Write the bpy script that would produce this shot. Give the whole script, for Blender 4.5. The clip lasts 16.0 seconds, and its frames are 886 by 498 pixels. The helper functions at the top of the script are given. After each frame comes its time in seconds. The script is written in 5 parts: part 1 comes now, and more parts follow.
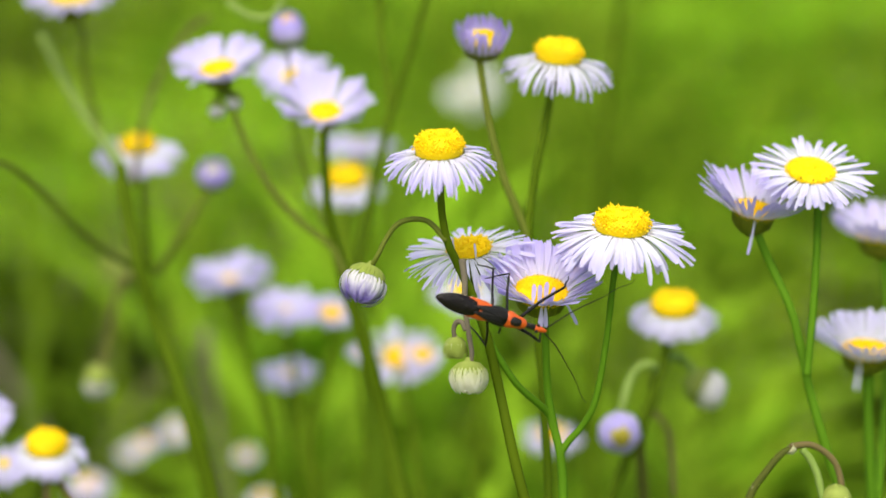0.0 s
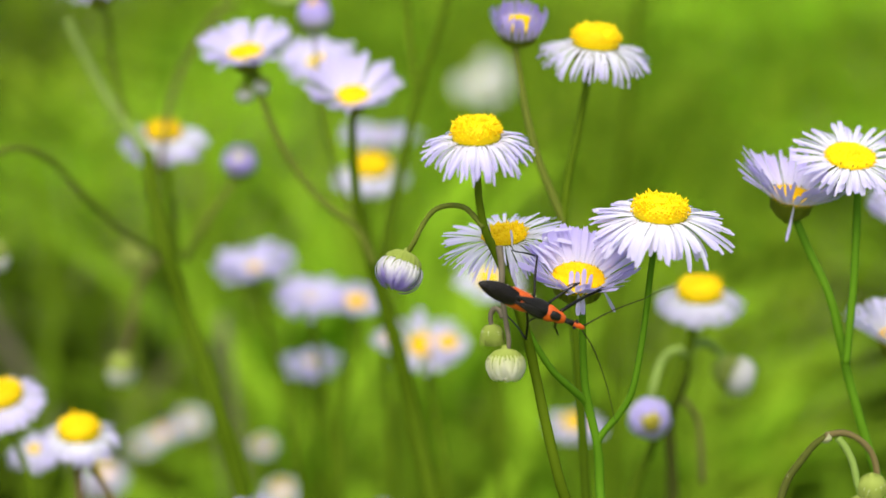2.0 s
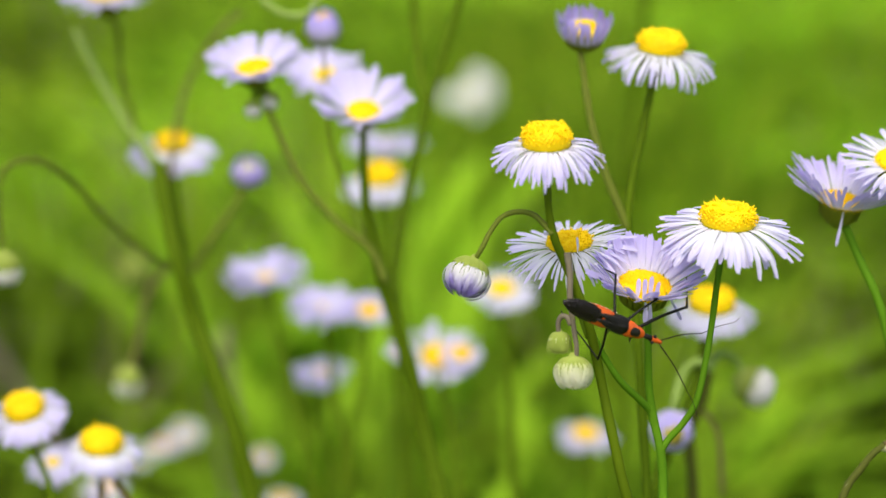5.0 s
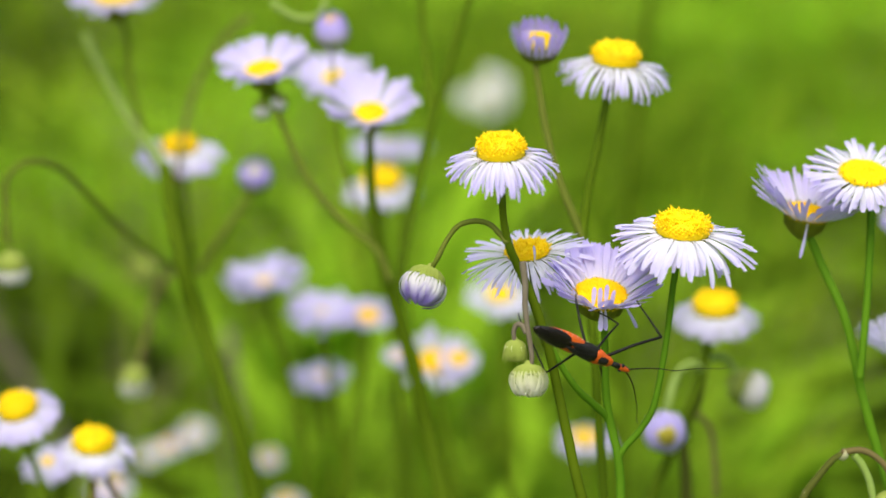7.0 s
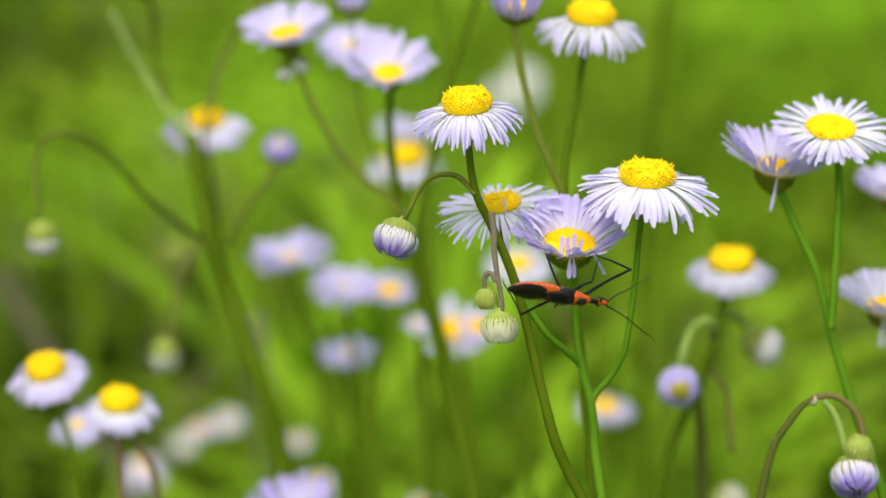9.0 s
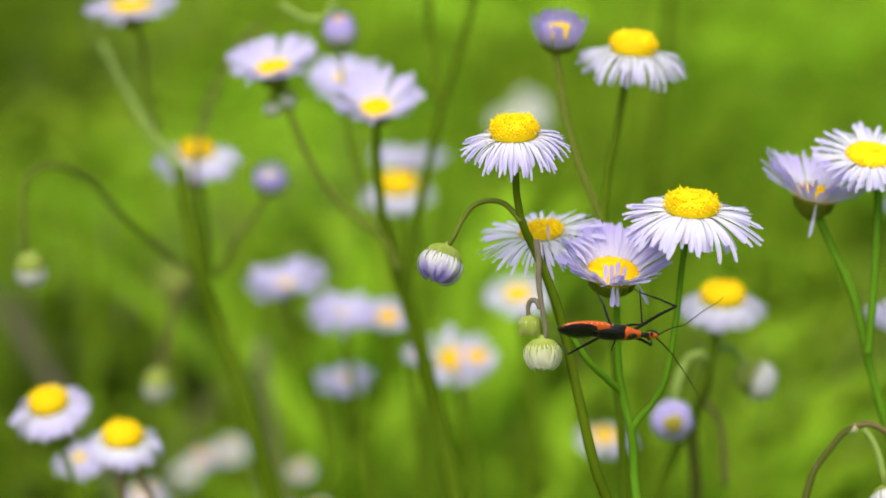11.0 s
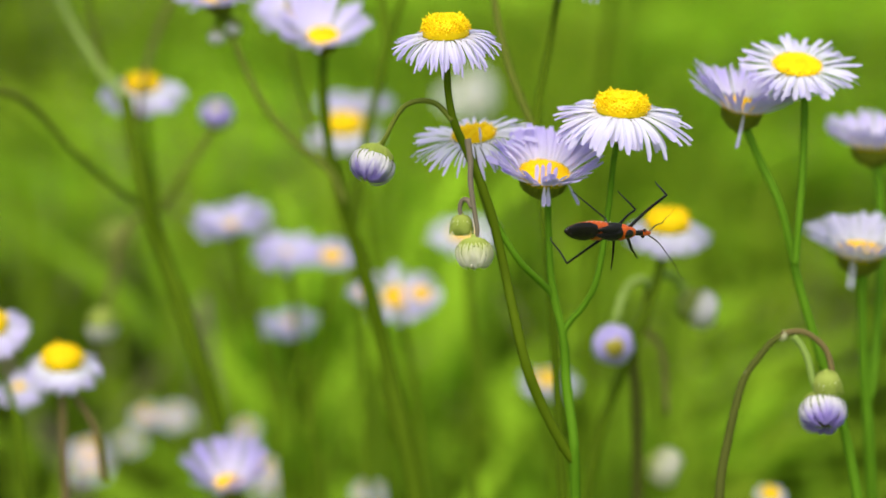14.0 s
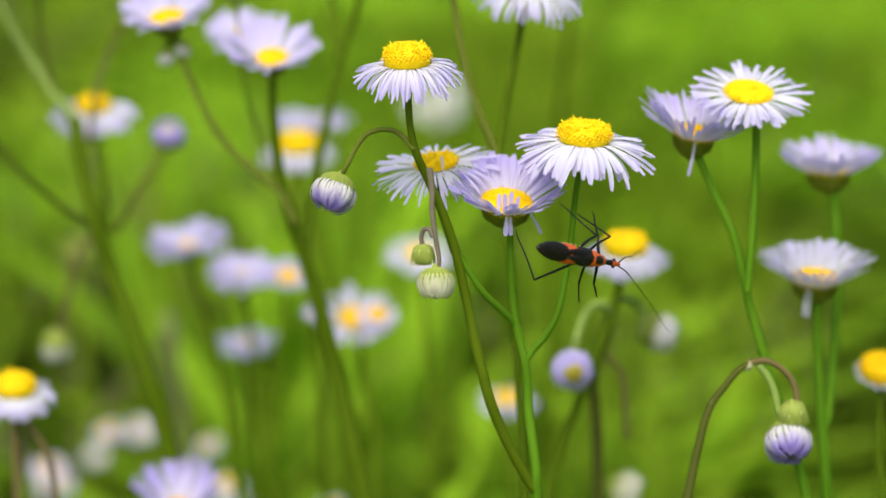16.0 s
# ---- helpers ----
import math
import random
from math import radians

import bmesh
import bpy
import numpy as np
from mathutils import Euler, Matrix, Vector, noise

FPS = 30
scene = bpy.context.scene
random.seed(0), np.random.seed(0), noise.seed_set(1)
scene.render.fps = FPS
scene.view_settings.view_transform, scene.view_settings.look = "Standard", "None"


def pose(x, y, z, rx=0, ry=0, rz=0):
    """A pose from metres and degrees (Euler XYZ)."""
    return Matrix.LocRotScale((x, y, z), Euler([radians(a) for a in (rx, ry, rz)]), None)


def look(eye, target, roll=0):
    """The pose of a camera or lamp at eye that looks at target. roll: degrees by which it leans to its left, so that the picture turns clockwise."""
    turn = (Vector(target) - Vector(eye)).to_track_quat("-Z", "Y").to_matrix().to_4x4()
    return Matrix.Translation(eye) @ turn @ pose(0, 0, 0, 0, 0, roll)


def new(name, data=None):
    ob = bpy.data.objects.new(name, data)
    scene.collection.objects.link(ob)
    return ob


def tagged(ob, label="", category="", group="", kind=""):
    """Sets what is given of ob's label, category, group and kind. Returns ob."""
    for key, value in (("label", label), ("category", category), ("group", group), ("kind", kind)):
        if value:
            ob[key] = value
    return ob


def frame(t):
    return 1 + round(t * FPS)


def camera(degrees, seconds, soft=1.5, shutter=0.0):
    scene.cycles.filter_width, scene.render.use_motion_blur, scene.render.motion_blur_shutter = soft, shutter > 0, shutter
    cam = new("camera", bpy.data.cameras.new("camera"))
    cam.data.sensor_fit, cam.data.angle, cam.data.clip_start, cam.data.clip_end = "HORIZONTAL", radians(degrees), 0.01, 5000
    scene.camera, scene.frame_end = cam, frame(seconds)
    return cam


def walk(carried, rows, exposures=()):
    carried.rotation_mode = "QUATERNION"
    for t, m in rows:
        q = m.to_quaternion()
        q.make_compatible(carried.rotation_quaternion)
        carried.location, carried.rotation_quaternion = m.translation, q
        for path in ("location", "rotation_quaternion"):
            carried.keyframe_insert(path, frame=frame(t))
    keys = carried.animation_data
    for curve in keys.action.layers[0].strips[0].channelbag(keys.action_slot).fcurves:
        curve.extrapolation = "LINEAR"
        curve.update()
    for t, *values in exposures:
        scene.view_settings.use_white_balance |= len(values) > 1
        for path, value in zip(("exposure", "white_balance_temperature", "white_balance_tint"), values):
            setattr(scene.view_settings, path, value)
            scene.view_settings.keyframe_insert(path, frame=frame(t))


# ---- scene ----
import functools

# A meadow close-up: fleabane plants swaying in a light wind, an orange and black assassin bug on one of them.
# One lens of moderate reach, held by hand about 0.26 m from the nearest plant.
cam = camera(24.0, 16.0, soft=1.5, shutter=0.3)
cam.data.dof.use_dof = True
cam.data.dof.focus_distance = 0.262
cam.data.dof.aperture_fstop = 15.5
cam.data.dof.aperture_blades = 0
# seconds, eye (metres), yaw, pitch, roll (degrees)
ROWS = [
    (0.0, 0.0022, 0.0095, 0.5266, -0.94, -18.30, 0.06),
    (0.5, -0.0016, 0.0071, 0.5235, -0.88, -18.09, 0.07),
    (1.0, -0.0050, 0.0092, 0.5221, -1.22, -17.90, 0.13),
    (1.5, -0.0030, 0.0108, 0.5239, -0.53, -18.58, 0.06),
    (2.0, -0.0020, 0.0109, 0.5251, -0.80, -18.50, 0.07),
    (2.5, -0.0085, 0.0104, 0.5229, -1.14, -18.21, -0.61),
    (3.0, -0.0052, 0.0130, 0.5244, -0.79, -18.29, 0.14),
    (3.5, -0.0044, 0.0147, 0.5272, -0.84, -18.82, 0.41),
    (4.0, -0.0097, 0.0123, 0.5251, -1.46, -18.40, -0.11),
    (6.5, -0.0064, 0.0122, 0.5240, -1.20, -18.09, 0.17),
    (7.0, -0.0042, 0.0103, 0.5262, -0.77, -18.22, -0.08),
    (7.5, -0.0005, 0.0136, 0.5273, -1.09, -18.29, 0.60),
    (8.0, -0.0023, 0.0139, 0.5264, -1.34, -18.65, 0.75),
    (8.5, -0.0004, 0.0011, 0.5223, -0.22, -18.44, 1.09),
    (11.0, 0.0009, -0.0004, 0.5226, 0.22, -17.31, 0.80),
    (11.5, 0.0048, 0.0031, 0.5283, -1.20, -18.22, 0.59),
    (12.0, -0.0002, 0.0004, 0.5215, 0.10, -18.46, 0.50),
    (12.5, 0.0008, 0.0019, 0.5199, 0.27, -18.71, 1.21),
    (13.0, 0.0074, 0.0030, 0.5192, 0.19, -18.56, 1.70),
    (13.5, 0.0048, 0.0088, 0.5239, 0.01, -19.06, 0.59),
    (14.0, 0.0020, -0.0028, 0.5115, -1.14, -17.53, 0.33),
    (14.5, 0.0108, 0.0035, 0.5213, -1.04, -18.39, 0.95),
    (15.0, 0.0085, 0.0018, 0.5202, -1.17, -18.64, 0.61),
    (15.5, 0.0060, 0.0056, 0.5196, -1.52, -18.40, 0.35),
    (16.0, 0.0047, -0.0004, 0.5141, -1.84, -17.41, 0.20),
]
EXPOSURES = [(0.0, 0.15, 6600, 9), (16.0, 0.03, 6600, 9)]
walk(cam, [(t, pose(x, y, z, 90 + pitch, roll, yaw)) for t, x, y, z, yaw, pitch, roll in ROWS], EXPOSURES)

# ---- world and sun: a bright, hazy sky ----
SUN_ELEVATION, SUN_AZIMUTH = 60.0, 195.0
world = bpy.data.worlds.new("sky")
scene.world = world
world.use_nodes = True
wn = world.node_tree.nodes
wn.clear()
sky = wn.new("ShaderNodeTexSky")
sky.sky_type = "NISHITA"
sky.sun_disc = False
sky.sun_elevation, sky.sun_rotation = radians(SUN_ELEVATION), radians(SUN_AZIMUTH)
sky.air_density, sky.dust_density, sky.ozone_density = 1.0, 3.0, 1.0
back = wn.new("ShaderNodeBackground")
back.inputs["Strength"].default_value = 0.15
wout = wn.new("ShaderNodeOutputWorld")
world.node_tree.links.new(sky.outputs["Color"], back.inputs["Color"])
world.node_tree.links.new(back.outputs["Background"], wout.inputs["Surface"])
sun_data = bpy.data.lights.new("sun", "SUN")
sun_data.energy, sun_data.angle, sun_data.color = 3.2, radians(50), (1.0, 0.96, 0.88)
sun = new("sun", sun_data)
az, el = radians(SUN_AZIMUTH), radians(SUN_ELEVATION)
sun_way = Vector((math.sin(az) * math.cos(el), math.cos(az) * math.cos(el), math.sin(el)))
sun.matrix_world = look(sun_way * 20, (0, 0, 0))


# ---- materials ----
class Nodes:
    """A node material with a Principled surface and short ways to wire it."""

    def __init__(self, name, rough=0.6, spec=0.4):
        self.mat = bpy.data.materials.new(name)
        self.mat.use_nodes = True
        self.tree = self.mat.node_tree
        self.tree.nodes.clear()
        self.out = self.tree.nodes.new("ShaderNodeOutputMaterial")
        self.bsdf = self.tree.nodes.new("ShaderNodeBsdfPrincipled")
        self.bsdf.inputs["Roughness"].default_value = rough
        self.bsdf.inputs["Specular IOR Level"].default_value = spec
        self.link(self.bsdf.outputs[0], self.out.inputs["Surface"])

    def add(self, kind, **values):
        node = self.tree.nodes.new(kind)
        for key, value in values.items():
            node.inputs[key].default_value = value
        return node

    def link(self, a, b):
        self.tree.links.new(a, b)

    def noise(self, scale, detail=4.0, rough=0.6, space="Object"):
        tex = self.add("ShaderNodeTexNoise", Scale=scale, Detail=detail, Roughness=rough)
        co = self.tree.nodes.new("ShaderNodeTexCoord")
        self.link(co.outputs[space], tex.inputs["Vector"])
        return tex.outputs["Fac"]

    def ramp(self, fac, stops):
        node = self.tree.nodes.new("ShaderNodeValToRGB")
        el = node.color_ramp.elements
        while len(el) < len(stops):
            el.new(0.5)
        for e, (pos, col) in zip(el, stops):
            e.position, e.color = pos, (*col, 1)
        self.link(fac, node.inputs["Fac"])
        return node.outputs["Color"]

    def mix(self, fac, a, b, blend="MIX"):
        node = self.tree.nodes.new("ShaderNodeMix")
        node.data_type, node.blend_type = "RGBA", blend
        for value, socket in ((fac, node.inputs[0]), (a, node.inputs[6]), (b, node.inputs[7])):
            if isinstance(value, bpy.types.NodeSocket):
                self.link(value, socket)
            elif isinstance(value, tuple):
                socket.default_value = (*value, 1)
            else:
                socket.default_value = value
        return node.outputs[2]

    def math(self, op, a, b):
        node = self.tree.nodes.new("ShaderNodeMath")
        node.operation = op
        for value, socket in ((a, node.inputs[0]), (b, node.inputs[1])):
            if isinstance(value, bpy.types.NodeSocket):
                self.link(value, socket)
            else:
                socket.default_value = value
        return node.outputs[0]

    def island(self):
        return self.tree.nodes.new("ShaderNodeNewGeometry").outputs["Random Per Island"]

    def piece(self):
        return self.tree.nodes.new("ShaderNodeObjectInfo").outputs["Random"]

    def along(self):
        uv = self.tree.nodes.new("ShaderNodeUVMap")
        uv.uv_map = "along"
        sep = self.tree.nodes.new("ShaderNodeSeparateXYZ")
        self.link(uv.outputs[0], sep.inputs[0])
        return sep.outputs["Y"], sep.outputs["X"]

    def base(self, colour):
        self.link(colour, self.bsdf.inputs["Base Color"])

    def bump(self, fac, strength, distance):
        node = self.add("ShaderNodeBump", Strength=strength, Distance=distance)
        self.link(fac, node.inputs["Height"])
        self.link(node.outputs[0], self.bsdf.inputs["Normal"])

    def translucent(self, colour, share):
        thin = self.tree.nodes.new("ShaderNodeBsdfTranslucent")
        self.link(colour, thin.inputs["Color"])
        mix = self.add("ShaderNodeMixShader", Fac=share)
        self.link(self.bsdf.outputs[0], mix.inputs[1])
        self.link(thin.outputs[0], mix.inputs[2])
        self.link(mix.outputs[0], self.out.inputs["Surface"])


def petal_material(name, root, tip, start=0.25):
    """Thin ray petals: pale at the root, tinted towards the tip, a little different from ray to ray, with fine lengthwise veins."""
    n = Nodes(name, 0.55, 0.25)
    v, u = n.along()
    vary = n.math("ADD", n.math("MULTIPLY", n.island(), 0.5), n.math("MULTIPLY", n.piece(), 0.5))
    tint = n.ramp(n.math("ADD", v, n.math("MULTIPLY", vary, 0.35)), [(start, root), (1.0, tip)])
    col = n.mix(n.math("MULTIPLY", n.noise(700.0), 0.4), tint, tip)
    n.base(col)
    wave = n.math("SINE", n.math("MULTIPLY", u, 28.0), 0.0)
    n.bump(wave, 0.25, 0.00008)
    n.translucent(col, 0.38)
    return n.mat


PALE = petal_material("petal_white_lilac_edged", (0.89, 0.88, 0.93), (0.66, 0.6, 0.91), 0.5)
WHITE = petal_material("petal_white", (0.89, 0.89, 0.93), (0.7, 0.65, 0.91), 0.6)
WHITE_COOL = petal_material("petal_cool_white", (0.82, 0.82, 0.88), (0.7, 0.67, 0.87), 0.35)
LILAC = petal_material("petal_lilac", (0.88, 0.85, 0.96), (0.62, 0.54, 0.91), 0.25)
LILAC_PALE = petal_material("petal_pale_lilac", (0.84, 0.81, 0.92), (0.67, 0.61, 0.89), 0.25)
LILAC_DEEP = petal_material("petal_deep_lilac", (0.78, 0.71, 0.96), (0.58, 0.48, 0.93), 0.25)
BUD_LILAC = petal_material("bud_petal_lilac", (0.93, 0.92, 0.84), (0.42, 0.32, 0.78), 0.62)
BUD_WITHER = petal_material("bud_petal_withering", (0.52, 0.58, 0.16), (0.92, 0.89, 0.74), 0.3)
BUD_WHITE = petal_material("bud_petal_white", (0.78, 0.8, 0.6), (0.86, 0.83, 0.86), 0.1)
BUD_CREAM = petal_material("bud_petal_cream", (0.62, 0.68, 0.3), (0.86, 0.84, 0.68), 0.05)


def green_material(name, a, b, scale=120.0, thin=0.0, rough=0.65):
    n = Nodes(name, rough, 0.05)
    fac = n.noise(scale)
    col = n.mix(fac, a, b)
    col = n.mix(n.math("MULTIPLY", n.piece(), 0.35), col, tuple(0.72 * x for x in a))
    n.base(col)
    n.bump(n.noise(scale * 22), 0.35, 0.0002)
    if thin:
        n.translucent(col, thin)
    return n.mat


stem_green = green_material("stem_green", (0.07, 0.122, 0.003), (0.12, 0.185, 0.007))
stem_fresh = green_material("stem_fresh", (0.075, 0.185, 0.006), (0.12, 0.26, 0.012))
stem_olive = green_material("stem_olive", (0.115, 0.15, 0.016), (0.19, 0.215, 0.036))
stem_brown = green_material("stem_brown", (0.13, 0.105, 0.035), (0.2, 0.155, 0.06))
stem_grey = green_material("stem_grey", (0.12, 0.1, 0.065), (0.26, 0.22, 0.15), 300.0)
stem_pale = green_material("stem_pale", (0.21, 0.31, 0.06), (0.33, 0.44, 0.11))
stem_umber = green_material("stem_umber", (0.07, 0.085, 0.012), (0.12, 0.13, 0.025))
stem_deep = green_material("stem_deep", (0.068, 0.112, 0.003), (0.112, 0.165, 0.006))
calyx_green = green_material("calyx_green", (0.14, 0.17, 0.008), (0.26, 0.27, 0.03), 500.0)
bud_green = green_material("bud_green", (0.21, 0.28, 0.035), (0.4, 0.46, 0.11), 500.0)
node_cream = green_material("node_cream", (0.42, 0.42, 0.2), (0.6, 0.6, 0.36), 500.0)


def floret_material(name, dark, middle, light):
    n = Nodes(name, 0.6, 0.2)
    n.base(n.ramp(n.island(), [(0.0, dark), (0.4, middle), (1.0, light)]))
    n.bump(n.noise(4000.0), 0.3, 0.0001)
    return n.mat


floret_yellow = floret_material("floret_yellow", (0.9, 0.54, 0.0), (0.95, 0.64, 0.0), (0.97, 0.72, 0.008))
floret_orange = floret_material("floret_orange", (0.92, 0.5, 0.0), (0.96, 0.6, 0.0), (0.97, 0.66, 0.004))


def plain_material(name, a, b, scale, rough, spec=0.5, bump=0.3, depth=0.00005, coat=0.0):
    n = Nodes(name, rough, spec)
    n.base(n.mix(n.noise(scale), a, b))
    n.bump(n.noise(scale * 3), bump, depth)
    n.bsdf.inputs["Coat Weight"].default_value = coat
    return n.mat


bug_orange = plain_material("bug_orange", (0.74, 0.135, 0.012), (0.46, 0.06, 0.006), 900.0, 0.34)
bug_black = plain_material("bug_black", (0.006, 0.006, 0.005), (0.018, 0.015, 0.013), 1300.0, 0.32, 0.26, 0.9, 0.0002)
bug_membrane = plain_material("bug_wing_membrane", (0.006, 0.005, 0.004), (0.016, 0.011, 0.008), 700.0, 0.24, 0.28, 0.9, 0.0002)
bug_dot = plain_material("bug_pale_dot", (0.8, 0.7, 0.5), (0.7, 0.55, 0.35), 2000.0, 0.5)
bug_leg = plain_material("bug_leg", (0.006, 0.006, 0.005), (0.012, 0.01, 0.009), 2500.0, 0.35, 0.15)
antenna_brown = plain_material("antenna_brown", (0.03, 0.018, 0.008), (0.012, 0.009, 0.006), 800.0, 0.5, 0.15)


def ground_material():
    n = Nodes("meadow_soil", 0.95, 0.1)
    soil = n.mix(n.noise(9.0), (0.07, 0.12, 0.015), (0.13, 0.13, 0.04))
    col = n.mix(n.ramp(n.noise(1.7), [(0.4, (0, 0, 0)), (0.6, (1, 1, 1))]), soil, (0.13, 0.24, 0.02))
    n.base(col)
    n.bump(n.noise(60.0), 0.8, 0.02)
    return n.mat


def grass_material(name, a, b, c):
    n = Nodes(name, 0.75, 0.03)
    col = n.ramp(n.island(), [(0.0, a), (0.55, b), (1.0, c)])
    patch = n.ramp(n.noise(2.2, 2.0), [(0.4, (0.76, 0.77, 0.72)), (0.62, (1.12, 1.13, 1.02))])
    col = n.mix(1.0, col, patch, "MULTIPLY")
    clump = n.ramp(n.noise(8.0, 2.0), [(0.36, (0.78, 0.82, 0.72)), (0.5, (1.0, 1.0, 1.0)), (0.66, (1.18, 1.16, 1.1))])
    col = n.mix(1.0, col, clump, "MULTIPLY")
    n.base(col)
    n.translucent(col, 0.5)
    return n.mat


soil = ground_material()
grass_green = grass_material("grass_green", (0.185, 0.3, 0.02), (0.285, 0.43, 0.026), (0.39, 0.52, 0.04))
leaf_green = grass_material("leaf_green", (0.175, 0.31, 0.02), (0.285, 0.46, 0.026), (0.39, 0.55, 0.04))
pale_green = grass_material("pale_green", (0.32, 0.57, 0.03), (0.4, 0.67, 0.038), (0.47, 0.73, 0.055))
# dark leaf colour that stands in for shade over the far weeds
shade_green = grass_material("shade_green", (0.065, 0.115, 0.005), (0.1, 0.165, 0.008), (0.15, 0.22, 0.014))
straw = grass_material("straw", (0.3, 0.26, 0.14), (0.38, 0.34, 0.2), (0.24, 0.24, 0.1))


# ---- mesh helpers ----
def mesh_of(name, bm, material, smooth=True):
    me = bpy.data.meshes.new(name)
    bm.normal_update()
    bm.to_mesh(me)
    bm.free()
    for mat in material if isinstance(material, (list, tuple)) else [material]:
        me.materials.append(mat)
    if smooth:
        me.shade_smooth()
    return me


def part(name, bm, material, parent, label="", m=None):
    """Links a bmesh, or a mesh, as one mesh object under a thing or under a part."""
    me = bm if isinstance(bm, bpy.types.Mesh) else mesh_of(name, bm, material)
    ob = new(name, me)
    ob.parent = parent
    if m is not None:
        ob.matrix_basis = m
    return tagged(ob, label)


def smooth_line(points, steps=6):
    """A Catmull-Rom line through the points."""
    ps = [Vector(p) for p in points]
    ps = [ps[0] * 2 - ps[1], *ps, ps[-1] * 2 - ps[-2]]
    line = []
    for a, b, c, d in zip(ps, ps[1:], ps[2:], ps[3:]):
        for k in range(steps):
            t = k / steps
            line.append(0.5 * (2 * b + (c - a) * t + (2 * a - 5 * b + 4 * c - d) * t * t + (3 * b - a - 3 * c + d) * t ** 3))
    line.append(ps[-2].copy())
    return line


def tube(bm, line, radii, sides=8, flat=1.0):
    """A closed tube along a line, with one radius a point."""
    rings, side = [], Vector((0.3, 0.9, 0.2)).normalized()
    for i, p in enumerate(line):
        way = (line[min(i + 1, len(line) - 1)] - line[max(i - 1, 0)]).normalized()
        side = (side - way * side.dot(way)).normalized()
        other = way.cross(side)
        r = radii[i]
        rings.append([bm.verts.new(p + side * (r * math.cos(a)) + other * (r * flat * math.sin(a)))
                      for a in (2 * math.pi * k / sides for k in range(sides))])
    for a, b in zip(rings, rings[1:]):
        for k in range(sides):
            bm.faces.new((a[k], a[(k + 1) % sides], b[(k + 1) % sides], b[k]))
    bm.faces.new(rings[0][::-1])
    bm.faces.new(rings[-1])
    return bm


def lathe(bm, profile, sides=20, scale=(1, 1)):
    """A turned body round z from (radius, height) pairs, closed at both ends."""
    rings = [[bm.verts.new((r * math.cos(a) * scale[0], r * math.sin(a) * scale[1], z)) for a in (2 * math.pi * k / sides for k in range(sides))]
             for r, z in profile]
    for a, b in zip(rings, rings[1:]):
        for k in range(sides):
            bm.faces.new((a[k], a[(k + 1) % sides], b[(k + 1) % sides], b[k]))
    bm.faces.new(rings[0][::-1])
    bm.faces.new(rings[-1])
    return bm


def ray_petal(bm, m, length, width, rise, end, rng, twist=0.0):
    """One strap-shaped ray: a shallow channel that starts at angle rise and ends at angle end, with a blunt, slightly notched tip."""
    uv = bm.loops.layers.uv.get("along") or bm.loops.layers.uv.new("along")
    n, rows, x, z = 7, [], 0.0, 0.0
    bend = rng.uniform(-0.08, 0.08)
    for i in range(n + 1):
        s = i / n
        e = radians(rise + (end - rise) * s ** 0.8)
        wide = width * (0.4 + 0.6 * min(1.0, s * 1.7)) * (1.0 if s < 0.86 else 0.86 if s < 0.99 else 0.5)
        yaw = radians(twist) * s
        mid = Vector((x, bend * length * s * s, z))
        nick = -0.05 * length if i == n else 0.0
        across = Vector((0, math.cos(yaw), math.sin(yaw)))
        up = Vector((-math.sin(e), 0, math.cos(e)))
        rows.append([bm.verts.new(m @ (mid + across * (wide * k * 0.5) + up * (abs(k) * width * 0.16) + (Vector((nick, 0, 0)) if k == 0 else Vector((0, 0, 0)))))
                     for k in (-1, 0, 1)])
        x += length / n * math.cos(e)
        z += length / n * math.sin(e)
    for i in range(n):
        for k in range(2):
            f = bm.faces.new((rows[i][k], rows[i + 1][k], rows[i + 1][k + 1], rows[i][k + 1]))
            for loop, (a, b) in zip(f.loops, ((0, 0), (0, 1), (1, 1), (1, 0))):
                loop[uv].uv = ((k + a) / 2, (i + b) / n)


def bead(bm, m, r, h):
    """A small pointed floret."""
    ring = [bm.verts.new(m @ Vector((r * math.cos(a), r * math.sin(a), h * 0.45))) for a in (0, 1.2566, 2.5133, 3.7699, 5.0265)]
    low, top = bm.verts.new(m @ Vector((0, 0, -h * 0.2))), bm.verts.new(m @ Vector((0, 0, h)))
    for a, b in zip(ring, ring[1:] + ring[:1]):
        bm.faces.new((a, b, top))
        bm.faces.new((b, a, low))


